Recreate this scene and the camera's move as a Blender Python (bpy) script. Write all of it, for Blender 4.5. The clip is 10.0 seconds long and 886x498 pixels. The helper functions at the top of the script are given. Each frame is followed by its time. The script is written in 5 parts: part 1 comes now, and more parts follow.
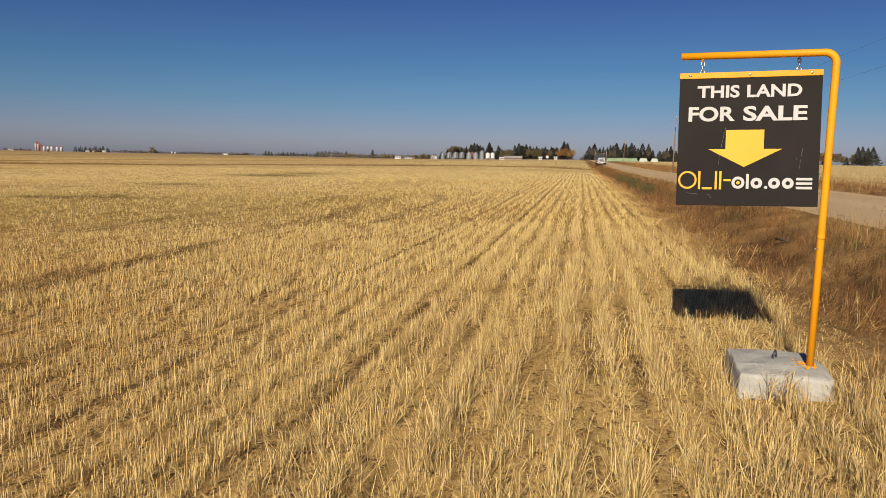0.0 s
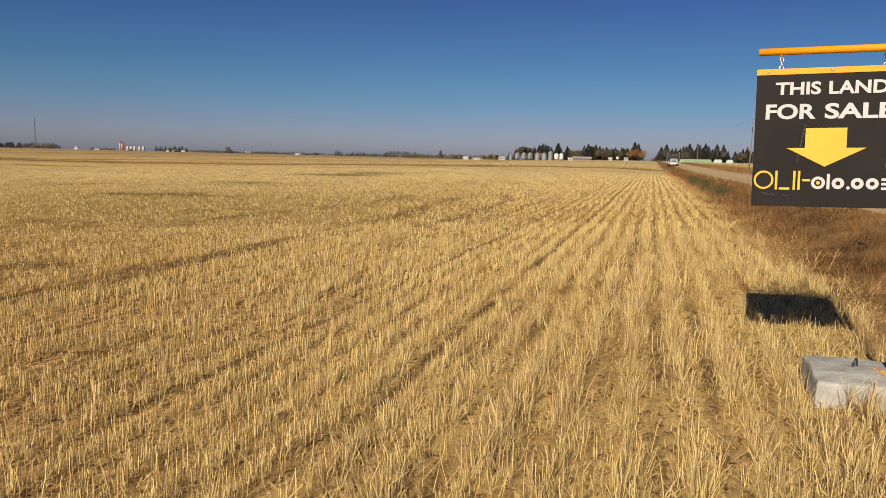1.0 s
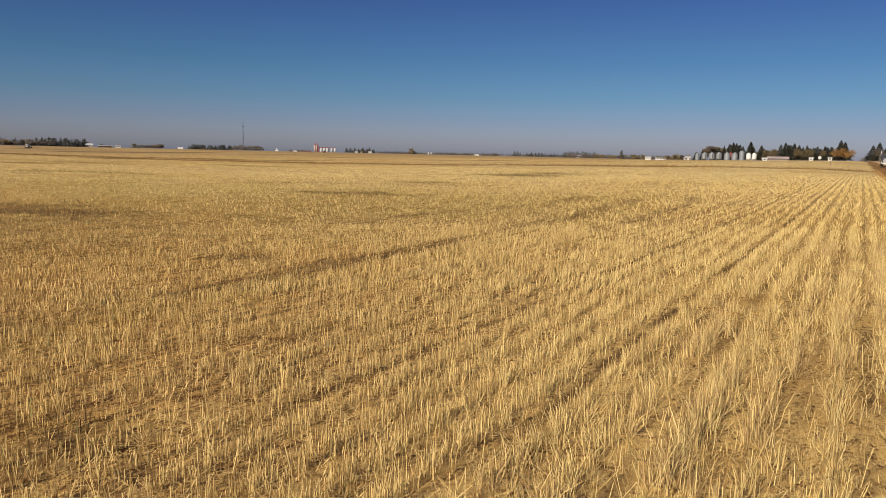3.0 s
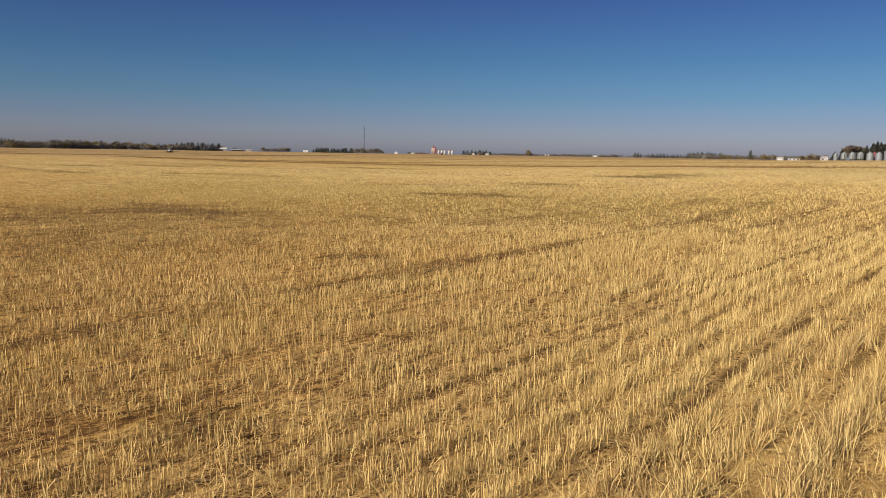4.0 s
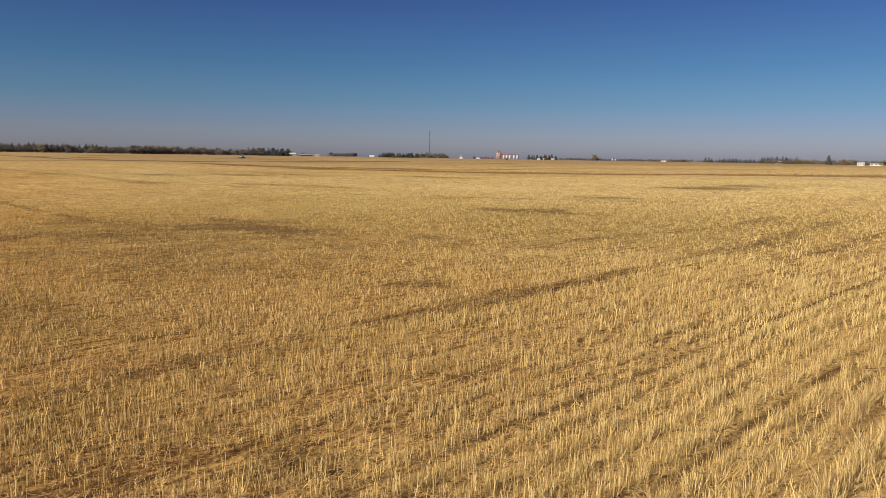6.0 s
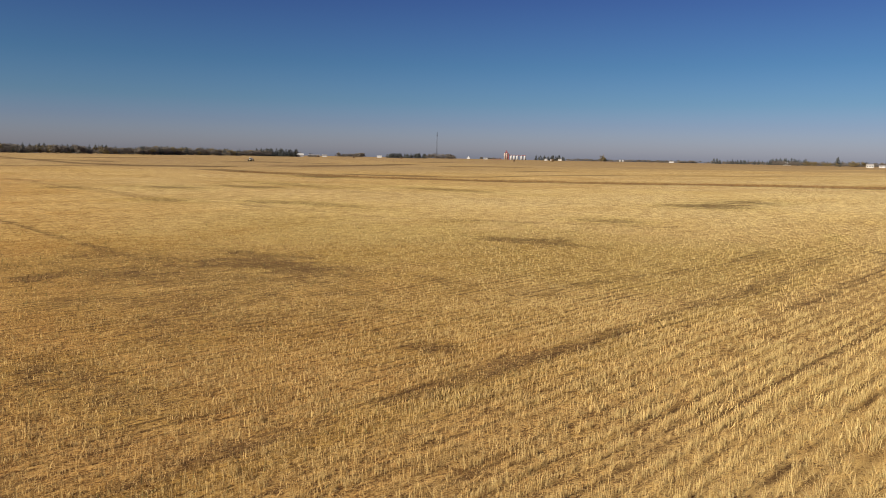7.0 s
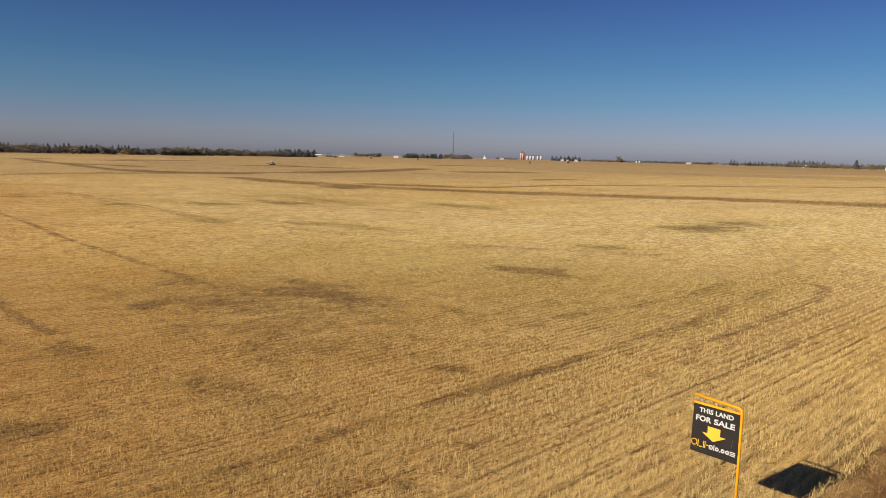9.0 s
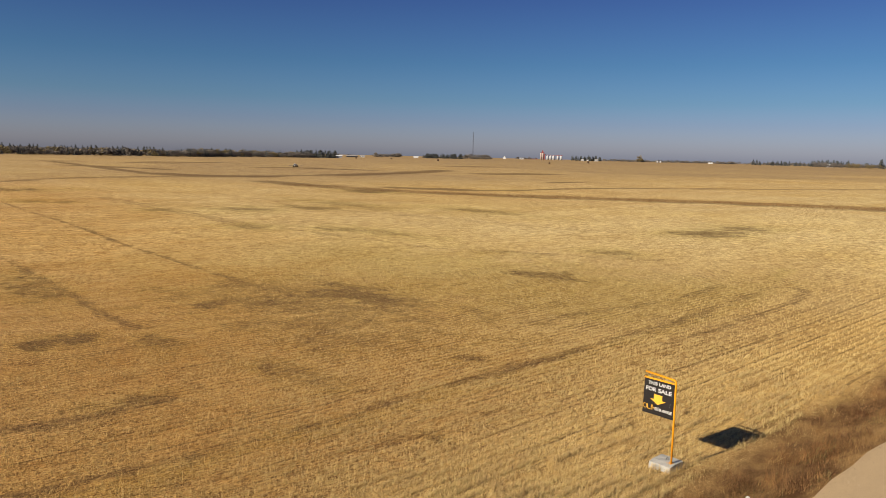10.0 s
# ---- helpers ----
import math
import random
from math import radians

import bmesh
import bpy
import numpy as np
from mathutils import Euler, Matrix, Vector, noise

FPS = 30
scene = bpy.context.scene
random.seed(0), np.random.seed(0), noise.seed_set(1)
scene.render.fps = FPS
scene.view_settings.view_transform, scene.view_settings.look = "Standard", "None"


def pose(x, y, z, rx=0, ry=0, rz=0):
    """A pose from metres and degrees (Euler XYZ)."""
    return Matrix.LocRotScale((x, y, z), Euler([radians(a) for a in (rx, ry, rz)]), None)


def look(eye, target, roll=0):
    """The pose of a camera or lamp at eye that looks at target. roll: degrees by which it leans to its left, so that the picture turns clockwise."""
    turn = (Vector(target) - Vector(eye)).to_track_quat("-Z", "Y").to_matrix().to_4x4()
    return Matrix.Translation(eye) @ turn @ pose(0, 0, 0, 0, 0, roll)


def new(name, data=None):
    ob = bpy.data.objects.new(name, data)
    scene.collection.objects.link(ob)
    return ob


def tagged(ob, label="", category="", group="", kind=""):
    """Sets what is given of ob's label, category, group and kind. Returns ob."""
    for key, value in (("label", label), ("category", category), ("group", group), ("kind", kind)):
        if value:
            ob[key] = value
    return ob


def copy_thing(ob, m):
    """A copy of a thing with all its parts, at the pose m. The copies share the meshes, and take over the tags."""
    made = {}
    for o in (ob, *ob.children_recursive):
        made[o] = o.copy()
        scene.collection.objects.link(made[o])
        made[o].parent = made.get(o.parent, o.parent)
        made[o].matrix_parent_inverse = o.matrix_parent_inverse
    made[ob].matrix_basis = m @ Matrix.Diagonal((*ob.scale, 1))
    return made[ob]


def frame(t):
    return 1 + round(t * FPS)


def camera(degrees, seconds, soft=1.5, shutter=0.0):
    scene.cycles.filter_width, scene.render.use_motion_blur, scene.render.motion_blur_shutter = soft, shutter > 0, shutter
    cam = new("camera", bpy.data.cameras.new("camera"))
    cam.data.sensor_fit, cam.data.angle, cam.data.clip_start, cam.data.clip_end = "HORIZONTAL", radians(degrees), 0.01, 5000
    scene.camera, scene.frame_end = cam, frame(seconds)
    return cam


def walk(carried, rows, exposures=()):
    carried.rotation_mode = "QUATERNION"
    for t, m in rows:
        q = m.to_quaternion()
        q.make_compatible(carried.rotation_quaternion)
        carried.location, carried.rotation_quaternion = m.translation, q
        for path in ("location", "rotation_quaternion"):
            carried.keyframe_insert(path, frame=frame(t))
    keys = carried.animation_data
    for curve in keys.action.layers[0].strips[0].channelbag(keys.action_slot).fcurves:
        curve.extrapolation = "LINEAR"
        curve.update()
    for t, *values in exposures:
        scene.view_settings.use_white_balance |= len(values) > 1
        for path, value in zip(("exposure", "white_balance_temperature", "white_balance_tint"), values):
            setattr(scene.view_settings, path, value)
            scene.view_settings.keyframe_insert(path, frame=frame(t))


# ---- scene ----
cam = camera(61.8, 10.0, soft=0.7)
PATH = [
    (0, (1.268, 2.938, 1.288), (0.91, 4.891, 1.048), 1.2),
    (0.5, (1.267, 2.937, 1.28), (0.833, 4.874, 1.039), 1.3),
    (1, (1.274, 2.936, 1.275), (0.741, 4.849, 1.032), 1.4),
    (1.5, (1.283, 2.936, 1.262), (0.65, 4.818, 1.019), 1.5),
    (2, (1.285, 2.951, 1.266), (0.548, 4.794, 1.019), 1.4),
    (3.5, (1.224, 3.027, 1.254), (0.126, 4.679, 1.001), 1.1),
    (4, (1.239, 3.015, 1.253), (0.012, 4.574, 1.0), 0.9),
    (4.5, (1.282, 2.965, 1.255), (-0.028, 4.455, 1.003), 0.9),
    (5, (1.354, 2.868, 1.257), (0.02, 4.337, 1.007), 1.0),
    (5.2, (1.379, 2.828, 1.262), (0.037, 4.29, 1.013), 1.0),
    (6.3, (1.875, 2.36, 2.169), (0.511, 3.803, 1.925), 1.0),
    (6.5, (1.945, 2.267, 2.477), (0.578, 3.705, 2.232), 1.1),
    (7, (2.418, 1.713, 3.14), (1.046, 3.147, 2.896), 1.1),
    (7.5, (3.234, 0.838, 3.762), (1.854, 2.265, 3.518), 1.2),
    (8, (4.145, -0.184, 4.326), (2.759, 1.237, 4.082), 1.3),
    (8.5, (5.454, -1.534, 4.889), (4.06, -0.121, 4.644), 1.3),
    (9, (6.823, -2.998, 5.435), (5.421, -1.593, 5.188), 1.4),
    (9.5, (8.365, -4.576, 5.944), (6.951, -3.182, 5.698), 1.3),
    (10, (9.955, -6.215, 6.378), (8.516, -4.848, 6.129), 1.3),
]
walk(cam, [(t, look(eye, target, roll)) for t, eye, target, roll in PATH], [(0.0, 0.46), (2.0, 0.49), (4.0, 0.56), (6.5, 0.63), (10.0, 0.68)])

# ---- world, sun, exposure ----
SUN_EL, SUN_AZ = radians(28.0), radians(187.5)  # azimuth clockwise from +y
world = bpy.data.worlds.new("sky")
scene.world = world
world.use_nodes = True
wn = world.node_tree
wn.nodes.clear()
w_out = wn.nodes.new("ShaderNodeOutputWorld")
w_bg = wn.nodes.new("ShaderNodeBackground")
w_sky = wn.nodes.new("ShaderNodeTexSky")
w_sky.sky_type = "NISHITA"
w_sky.sun_disc = False
w_sky.sun_elevation, w_sky.sun_rotation = SUN_EL, SUN_AZ
w_sky.air_density, w_sky.dust_density, w_sky.ozone_density = 1.0, 1.0, 3.0
w_bg.inputs["Strength"].default_value = 0.062
# autumn haze: the clear deep blue overhead turns to a mauve-grey veil at the horizon, all round
w_co = wn.nodes.new("ShaderNodeTexCoord")
w_sep = wn.nodes.new("ShaderNodeSeparateXYZ")
w_ramp = wn.nodes.new("ShaderNodeValToRGB")
w_mul = wn.nodes.new("ShaderNodeMix")
w_mul.data_type, w_mul.blend_type = "RGBA", "MULTIPLY"
w_mul.inputs[0].default_value = 1.0
stops = [(0.0, (0.83, 0.815, 1.17)), (0.012, (0.79, 0.785, 1.11)), (0.045, (0.54, 0.605, 0.92)), (0.072, (0.385, 0.545, 0.79)), (0.12, (0.275, 0.455, 0.68)), (0.21, (0.22, 0.305, 0.585)), (0.6, (0.20, 0.285, 0.585))]
els = w_ramp.color_ramp.elements
els[0].position, els[0].color = stops[0][0], (*stops[0][1], 1)
els[1].position, els[1].color = stops[-1][0], (*stops[-1][1], 1)
for at, c in stops[1:-1]:
    els.new(at).color = (*c, 1)
wn.links.new(w_co.outputs["Generated"], w_sep.inputs[0])
wn.links.new(w_sep.outputs[2], w_ramp.inputs[0])
wn.links.new(w_sky.outputs[0], w_mul.inputs[6])
wn.links.new(w_ramp.outputs[0], w_mul.inputs[7])
wn.links.new(w_mul.outputs[2], w_bg.inputs[0])
wn.links.new(w_bg.outputs[0], w_out.inputs[0])
sun_data = bpy.data.lights.new("sun", "SUN")
sun_data.energy, sun_data.angle, sun_data.color = 5.0, radians(0.55), (1.0, 0.89, 0.73)
sun = new("sun", sun_data)
sun_dir = Vector((math.sin(SUN_AZ) * math.cos(SUN_EL), math.cos(SUN_AZ) * math.cos(SUN_EL), math.sin(SUN_EL)))
sun.matrix_world = look(sun_dir * 50, (0, 0, 0))


# ---- materials ----
class Nodes:
    """A small helper to write node materials."""

    def __init__(self, name, rough=0.8, metal=0.0):
        self.m = bpy.data.materials.new(name)
        self.m.use_nodes = True
        self.t = self.m.node_tree
        self.b = self.t.nodes["Principled BSDF"]
        self.b.inputs["Roughness"].default_value = rough
        self.b.inputs["Metallic"].default_value = metal
        self.b.inputs["Specular IOR Level"].default_value = 0.5 if rough < 0.5 else 0.25 if rough < 0.7 else 0.06

    def put(self, socket, value):
        if isinstance(value, bpy.types.NodeSocket):
            self.t.links.new(value, socket)
        elif isinstance(value, (tuple, list)) and len(value) == 3 and socket.type == "RGBA":
            socket.default_value = (*value, 1)
        else:
            socket.default_value = value

    def node(self, kind, out=0, **ins):
        n = self.t.nodes.new(kind)
        for k, v in ins.items():
            if k == "_operation":
                n.operation = v
            elif k == "_attribute_name":
                n.attribute_name = v
            else:
                self.put(n.inputs[int(k[1:]) if k[0] == "i" and k[1:].isdigit() else k.replace("_", " ")], v)
        return n.outputs[out]

    def math(self, op, a, b=0.0, clamp=False):
        n = self.t.nodes.new("ShaderNodeMath")
        n.operation, n.use_clamp = op, clamp
        self.put(n.inputs[0], a)
        self.put(n.inputs[1], b)
        return n.outputs[0]

    def coord(self, scale=(1, 1, 1)):
        c = self.node("ShaderNodeNewGeometry", 0)
        return self.node("ShaderNodeVectorMath", 0, _operation="MULTIPLY", i0=c, i1=scale)

    def noise(self, scale, detail=3.0, stretch=(1, 1, 1), rough=0.55):
        return self.node("ShaderNodeTexNoise", 0, Vector=self.coord(stretch), Scale=scale, Detail=detail, Roughness=rough)

    def ramp(self, v, lo, hi, a=0.0, b=1.0):
        return self.node("ShaderNodeMapRange", 0, i0=v, i1=lo, i2=hi, i3=a, i4=b)

    def mix(self, f, a, b, kind="MIX"):
        n = self.t.nodes.new("ShaderNodeMix")
        n.data_type, n.blend_type = "RGBA", kind
        self.put(n.inputs[0], f)
        self.put(n.inputs[6], a)
        self.put(n.inputs[7], b)
        return n.outputs[2]

    def attr(self, name):
        return self.node("ShaderNodeAttribute", 2, _attribute_name=name)

    def color(self, c):
        self.put(self.b.inputs["Base Color"], c)
        return self

    def rough(self, r):
        self.put(self.b.inputs["Roughness"], r)
        return self

    def bump(self, h, strength=0.4, distance=0.01):
        self.put(self.b.inputs["Normal"], self.node("ShaderNodeBump", 0, Strength=strength, Distance=distance, Height=h))
        return self


def simple(name, color, rough=0.7, metal=0.0, vary=0.2, scale=8.0, bump=0.15):
    """A surface of one paint or stuff, with stains at two scales."""
    n = Nodes(name, rough, metal)
    big, small = n.noise(scale * 0.2, 2), n.noise(scale * 4, 4)
    f = n.math("ADD", n.math("MULTIPLY", big, 0.6), n.math("MULTIPLY", small, 0.4))
    f = n.ramp(f, 0.3, 0.7)
    n.color(n.mix(f, tuple(c * (1 - vary) for c in color), tuple(min(1, c * (1 + vary)) for c in color)))
    n.rough(n.ramp(small, 0.3, 0.7, max(0.02, rough - 0.12), min(1, rough + 0.12)))
    if bump:
        n.bump(small, bump, 0.01)
    return n.m


STRAW_PALE, STRAW, STRAW_DARK, SOIL = (0.78, 0.565, 0.225), (0.60, 0.395, 0.138), (0.27, 0.145, 0.050), (0.085, 0.040, 0.018)


def tufts(n):
    """How full of straw a spot is: ragged clumps drawn out along the seed rows, at three sizes."""
    a = n.ramp(n.noise(1.5, 6, (3.4, 0.8, 1), 0.72), 0.36, 0.60)
    b = n.ramp(n.noise(0.55, 6, (1.4, 0.9, 1), 0.75), 0.34, 0.60)
    return n.math("ADD", n.math("MULTIPLY", a, 0.62), n.math("MULTIPLY", b, 0.38))


def russet(n):
    """Redder, darker south-western part of the field; shade of side-lit stubble is partly painted in."""
    p, q = n.node("ShaderNodeSeparateXYZ", 0, i0=n.coord()), n.node("ShaderNodeSeparateXYZ", 1, i0=n.coord())
    edge = n.math("ADD", n.math("ADD", q, n.math("MULTIPLY", p, 0.2)), n.ramp(n.noise(0.13, 4), 0.3, 0.7, -6, 6))
    west = n.math("MULTIPLY", n.ramp(edge, 19.0, 3.0), n.ramp(p, 1.5, -5.0))
    return n.math("MULTIPLY", n.math("MULTIPLY", west, n.ramp(p, -190.0, -120.0)), n.ramp(n.noise(0.7, 5, rough=0.65), 0.3, 0.65, 0.5, 1.0))


GAPS = [(-2.72, 0.5), (-1.46, 0.8), (-0.17, 1.0), (0.43, 0.4), (0.93, 0.3), (1.42, 0.3)]  # bare strips between seed rows, darkened for row-edge shadow: x, how bare


def furrows(n):
    """Bare soil between some of the seed rows, clean and littered by turns; row shadow painted in."""
    x = n.math("ADD", n.node("ShaderNodeSeparateXYZ", 0, i0=n.coord()), n.ramp(n.noise(0.8, 2), 0.0, 1.0, -0.05, 0.05))
    wave = n.math("COSINE", n.math("MULTIPLY", x, 2 * math.pi / 0.305))
    row = n.math("MULTIPLY", n.ramp(wave, -0.28, -0.88, 0.0, 0.85), n.ramp(n.noise(1.3, 4, (1.0, 0.14, 1), 0.65), 0.40, 0.60, 0.15, 1.0))
    for gx_, bare in GAPS:
        row = n.math("MAXIMUM", row, n.ramp(n.math("ABSOLUTE", n.math("SUBTRACT", x, gx_)), 0.075, 0.02, 0.0, bare))
    return n.math("MULTIPLY", row, n.ramp(n.noise(2.4, 4, (1.0, 0.4, 1), 0.7), 0.38, 0.56, 0.2, 1.0))


def ground_material():
    n = Nodes("straw_litter_on_soil", 0.95)
    fine = n.noise(38.0, 6, (1.25, 0.75, 1), 0.75)
    speck = n.noise(12.0, 5, (1.4, 0.6, 1), 0.72)
    mid = n.noise(1.9, 4)
    big = n.noise(0.10, 4, (1.6, 0.7, 1))
    huge = n.noise(0.017, 3, (1.0, 2.0, 1))
    f = n.math("ADD", n.ramp(fine, 0.43, 0.57), n.ramp(speck, 0.38, 0.60, -0.58, 0.44))
    swath = n.ramp(n.node("ShaderNodeSeparateXYZ", 0, i0=n.coord()), -1.5, -0.2, 0.0, 0.42)  # chaff lies thick near the field edge
    f = n.math("ADD", n.math("ADD", f, swath), n.ramp(mid, 0.3, 0.7, -0.12, 0.2), True)
    c = n.mix(f, n.mix(n.ramp(speck, 0.3, 0.6), SOIL, STRAW_DARK), n.mix(n.ramp(fine, 0.48, 0.72), STRAW, STRAW_PALE))
    # farther off standing stubble hides the soil; light on its stalks is painted in
    grain = n.math("ADD", n.math("MULTIPLY", n.noise(9.0, 5, (1.6, 0.5, 1), 0.7), 0.7), n.math("MULTIPLY", n.noise(1.7, 4, (1.8, 0.6, 1)), 0.3))
    far = n.mix(n.ramp(grain, 0.42, 0.57), (0.28, 0.175, 0.066), (0.88, 0.69, 0.32))
    far = n.mix(n.ramp(n.noise(5.2, 4, (1, 1, 1), 0.68), 0.55, 0.63, 0.0, 0.6), far, (0.15, 0.085, 0.034))
    c = n.mix(n.attr("cover"), c, far)
    lines = furrows(n)
    c = n.mix(n.ramp(big, 0.42, 0.70, 0, 0.6), c, (0.80, 0.72, 0.56), "MULTIPLY")
    c = n.mix(n.ramp(huge, 0.42, 0.65, 0, 0.6), c, (0.98, 0.93, 0.74), "MULTIPLY")
    # ragged spots darkened in the colour as shade of stubble clumps
    c = n.mix(n.ramp(n.math("ADD", n.attr("thin"), n.ramp(speck, 0.3, 0.7, -0.3, 0.3)), 0.2, 0.9, 0.0, 0.34), c, (0.40, 0.31, 0.25), "MULTIPLY")
    c = n.mix(n.math("MULTIPLY", lines, n.ramp(n.attr("cover"), 0.0, 1.0, 0.88, 0.55)), c, n.mix(speck, (0.030, 0.014, 0.007), (0.13, 0.068, 0.028)))
    c = n.mix(russet(n), c, (0.93, 0.82, 0.73), "MULTIPLY")
    px_ = n.node("ShaderNodeSeparateXYZ", 0, i0=n.coord())
    c = n.mix(n.math("MULTIPLY", n.ramp(px_, -22.0, -75.0), n.ramp(n.noise(0.045, 4, (0.6, 1.6, 1)), 0.35, 0.60, 0.45, 1.0)), c, (0.84, 0.765, 0.69), "MULTIPLY")
    c = n.mix(n.attr("olive"), c, (0.74, 0.80, 0.46), "MULTIPLY")
    c = n.mix(n.math("MULTIPLY", n.attr("fallow"), n.ramp(n.noise(0.05, 4), 0.25, 0.6, 0.55, 1.0)), c, n.mix(n.ramp(n.noise(0.3, 5), 0.3, 0.7), (0.19, 0.120, 0.058), (0.38, 0.265, 0.125)))
    c = n.mix(n.ramp(n.math("ADD", n.attr("brown"), n.ramp(n.noise(2.6, 7, (1.7, 0.8, 1), 0.75), 0.3, 0.7, -0.6, 0.6)), 0.14, 0.85, 0.0, 0.72), c, n.mix(n.ramp(speck, 0.36, 0.64), (0.032, 0.016, 0.008), (0.18, 0.102, 0.042)))
    bank = n.mix(n.ramp(n.noise(0.9, 5, (1.2, 0.5, 1), 0.65), 0.38, 0.62), (0.13, 0.066, 0.027), (0.42, 0.26, 0.10))
    bank = n.mix(n.ramp(fine, 0.42, 0.58, 0.85, 0.0), bank, (0.42, 0.35, 0.30), "MULTIPLY")
    c = n.mix(n.attr("verge"), c, bank)
    n.color(c)
    n.bump(n.math("ADD", fine, n.math("MULTIPLY", speck, 1.5)), 0.6, 0.03)
    return n.m


def stalk_material(name, dark, mid, pale, rough=0.8, patch=None, field=False):
    n = Nodes(name, rough)
    r = n.node("ShaderNodeNewGeometry", 8)
    big = n.noise(0.35, 3)
    c = n.mix(n.ramp(r, 0.0, 0.45), dark, mid)
    c = n.mix(n.ramp(r, 0.45, 1.0), c, pale)
    c = n.mix(n.ramp(big, 0.4, 0.7, 0, 0.35), c, mid)
    if field:
        full = tufts(n)
        c = n.mix(n.ramp(full, 0.55, 0.10, 0.0, 0.4), c, (0.66, 0.56, 0.48), "MULTIPLY")
        c = n.mix(n.ramp(n.noise(0.017, 3, (1.0, 2.0, 1)), 0.42, 0.65, 0, 0.6), c, (0.98, 0.93, 0.74), "MULTIPLY")
        c = n.mix(n.math("MULTIPLY", russet(n), 0.9), c, (0.95, 0.83, 0.73), "MULTIPLY")
    if patch:
        c = n.mix(n.ramp(n.noise(0.75, 4), 0.50, 0.66, 0, 0.75), c, n.mix(r, tuple(v * 0.55 for v in patch), patch))
    n.color(c)
    return n.m


GROUND = ground_material()
STALK = stalk_material("dry_stalks", (0.21, 0.130, 0.048), (0.51, 0.380, 0.155), (0.66, 0.515, 0.235), field=True)
LITTER = stalk_material("fallen_straw", (0.22, 0.125, 0.045), (0.56, 0.385, 0.145), (0.78, 0.59, 0.265), field=True)
WEED = stalk_material("brown_weeds", (0.026, 0.014, 0.008), (0.095, 0.050, 0.022), (0.25, 0.135, 0.055), 0.8, (0.34, 0.16, 0.052))
VERGE = stalk_material("dry_verge_grass", (0.11, 0.050, 0.019), (0.23, 0.122, 0.044), (0.44, 0.27, 0.105), 0.8, (0.52, 0.34, 0.135))
FIELD_WEED = stalk_material("dull_field_weeds", (0.035, 0.018, 0.009), (0.110, 0.062, 0.027), (0.26, 0.16, 0.065))
TUFT = stalk_material("brown_stemmed_tufts", (0.14, 0.075, 0.038), (0.42, 0.285, 0.120), (0.62, 0.47, 0.205))
DITCHWEED = stalk_material("ditch_weeds", (0.07, 0.036, 0.016), (0.19, 0.108, 0.044), (0.34, 0.21, 0.085))
GREENWEED = stalk_material("green_weeds", (0.05, 0.06, 0.022), (0.12, 0.13, 0.045), (0.25, 0.23, 0.09))


def gravel_material():
    n = Nodes("packed_gravel", 0.95)
    fine, mid = n.noise(60.0, 4, rough=0.7), n.noise(1.4, 4, (2.2, 0.25, 1))
    x = n.node("ShaderNodeSeparateXYZ", 0, i0=n.coord())
    rut = n.math("SINE", n.math("MULTIPLY", x, 2 * math.pi / 2.2))
    c = n.mix(n.ramp(fine, 0.3, 0.7), (0.31, 0.215, 0.112), (0.53, 0.385, 0.215))
    c = n.mix(n.ramp(mid, 0.35, 0.7, 0, 0.5), c, (0.44, 0.315, 0.172))
    c = n.mix(n.ramp(rut, 0.2, 1.0, 0, 0.3), c, (0.54, 0.40, 0.23))
    n.color(c)
    n.bump(fine, 0.5, 0.02)
    return n.m


GRAVEL = gravel_material()
YELLOW_PAINT = simple("chipped_yellow_paint", (0.66, 0.265, 0.005), 0.55, 0.0, 0.10, 20, 0.05)


def panel_material():
    n = Nodes("black_sign_sheet", 0.75)
    grime = n.noise(3.0, 5)
    n.color(n.mix(n.ramp(grime, 0.3, 0.75), (0.018, 0.0155, 0.014), (0.023, 0.020, 0.018)))
    return n.m


BLACK_PANEL = panel_material()
WHITE_VINYL = simple("white_vinyl", (0.42, 0.41, 0.395), 0.6, 0.0, 0.05, 20, 0.0)
YELLOW_VINYL = simple("yellow_vinyl", (0.62, 0.335, 0.028), 0.6, 0.0, 0.06, 20, 0.0)
STEEL = simple("zinc_plated_steel", (0.55, 0.55, 0.54), 0.35, 1.0, 0.2, 60, 0.1)


# ---- the lie of the land ----
def smooth(a, b, v):
    t = np.clip((v - a) / (b - a), 0, 1)
    return t * t * (3 - 2 * t)


LATTICE = np.random.default_rng(23).uniform(0, 1, (512, 512))


def lumps(x, y, size, drawn=1.0, octaves=3):
    """Uneven lumps of the given size, 0 to 1; drawn > 1 pulls them out along the rows."""
    total, weight, out = 0.0, 1.0, 0.0
    for k in range(octaves):
        u, v = np.asarray(x) / size * 2 ** k + 17.3 * k, np.asarray(y) / (size * drawn) * 2 ** k + 5.1 * k
        i, j = np.floor(u).astype(int), np.floor(v).astype(int)
        a, b = u - i, v - j
        a, b = a * a * (3 - 2 * a), b * b * (3 - 2 * b)
        c00, c10 = LATTICE[i % 512, j % 512], LATTICE[(i + 1) % 512, j % 512]
        c01, c11 = LATTICE[i % 512, (j + 1) % 512], LATTICE[(i + 1) % 512, (j + 1) % 512]
        out = out + weight * ((c00 * (1 - a) + c10 * a) * (1 - b) + (c01 * (1 - a) + c11 * a) * b)
        total += weight
        weight *= 0.65
    return out / total


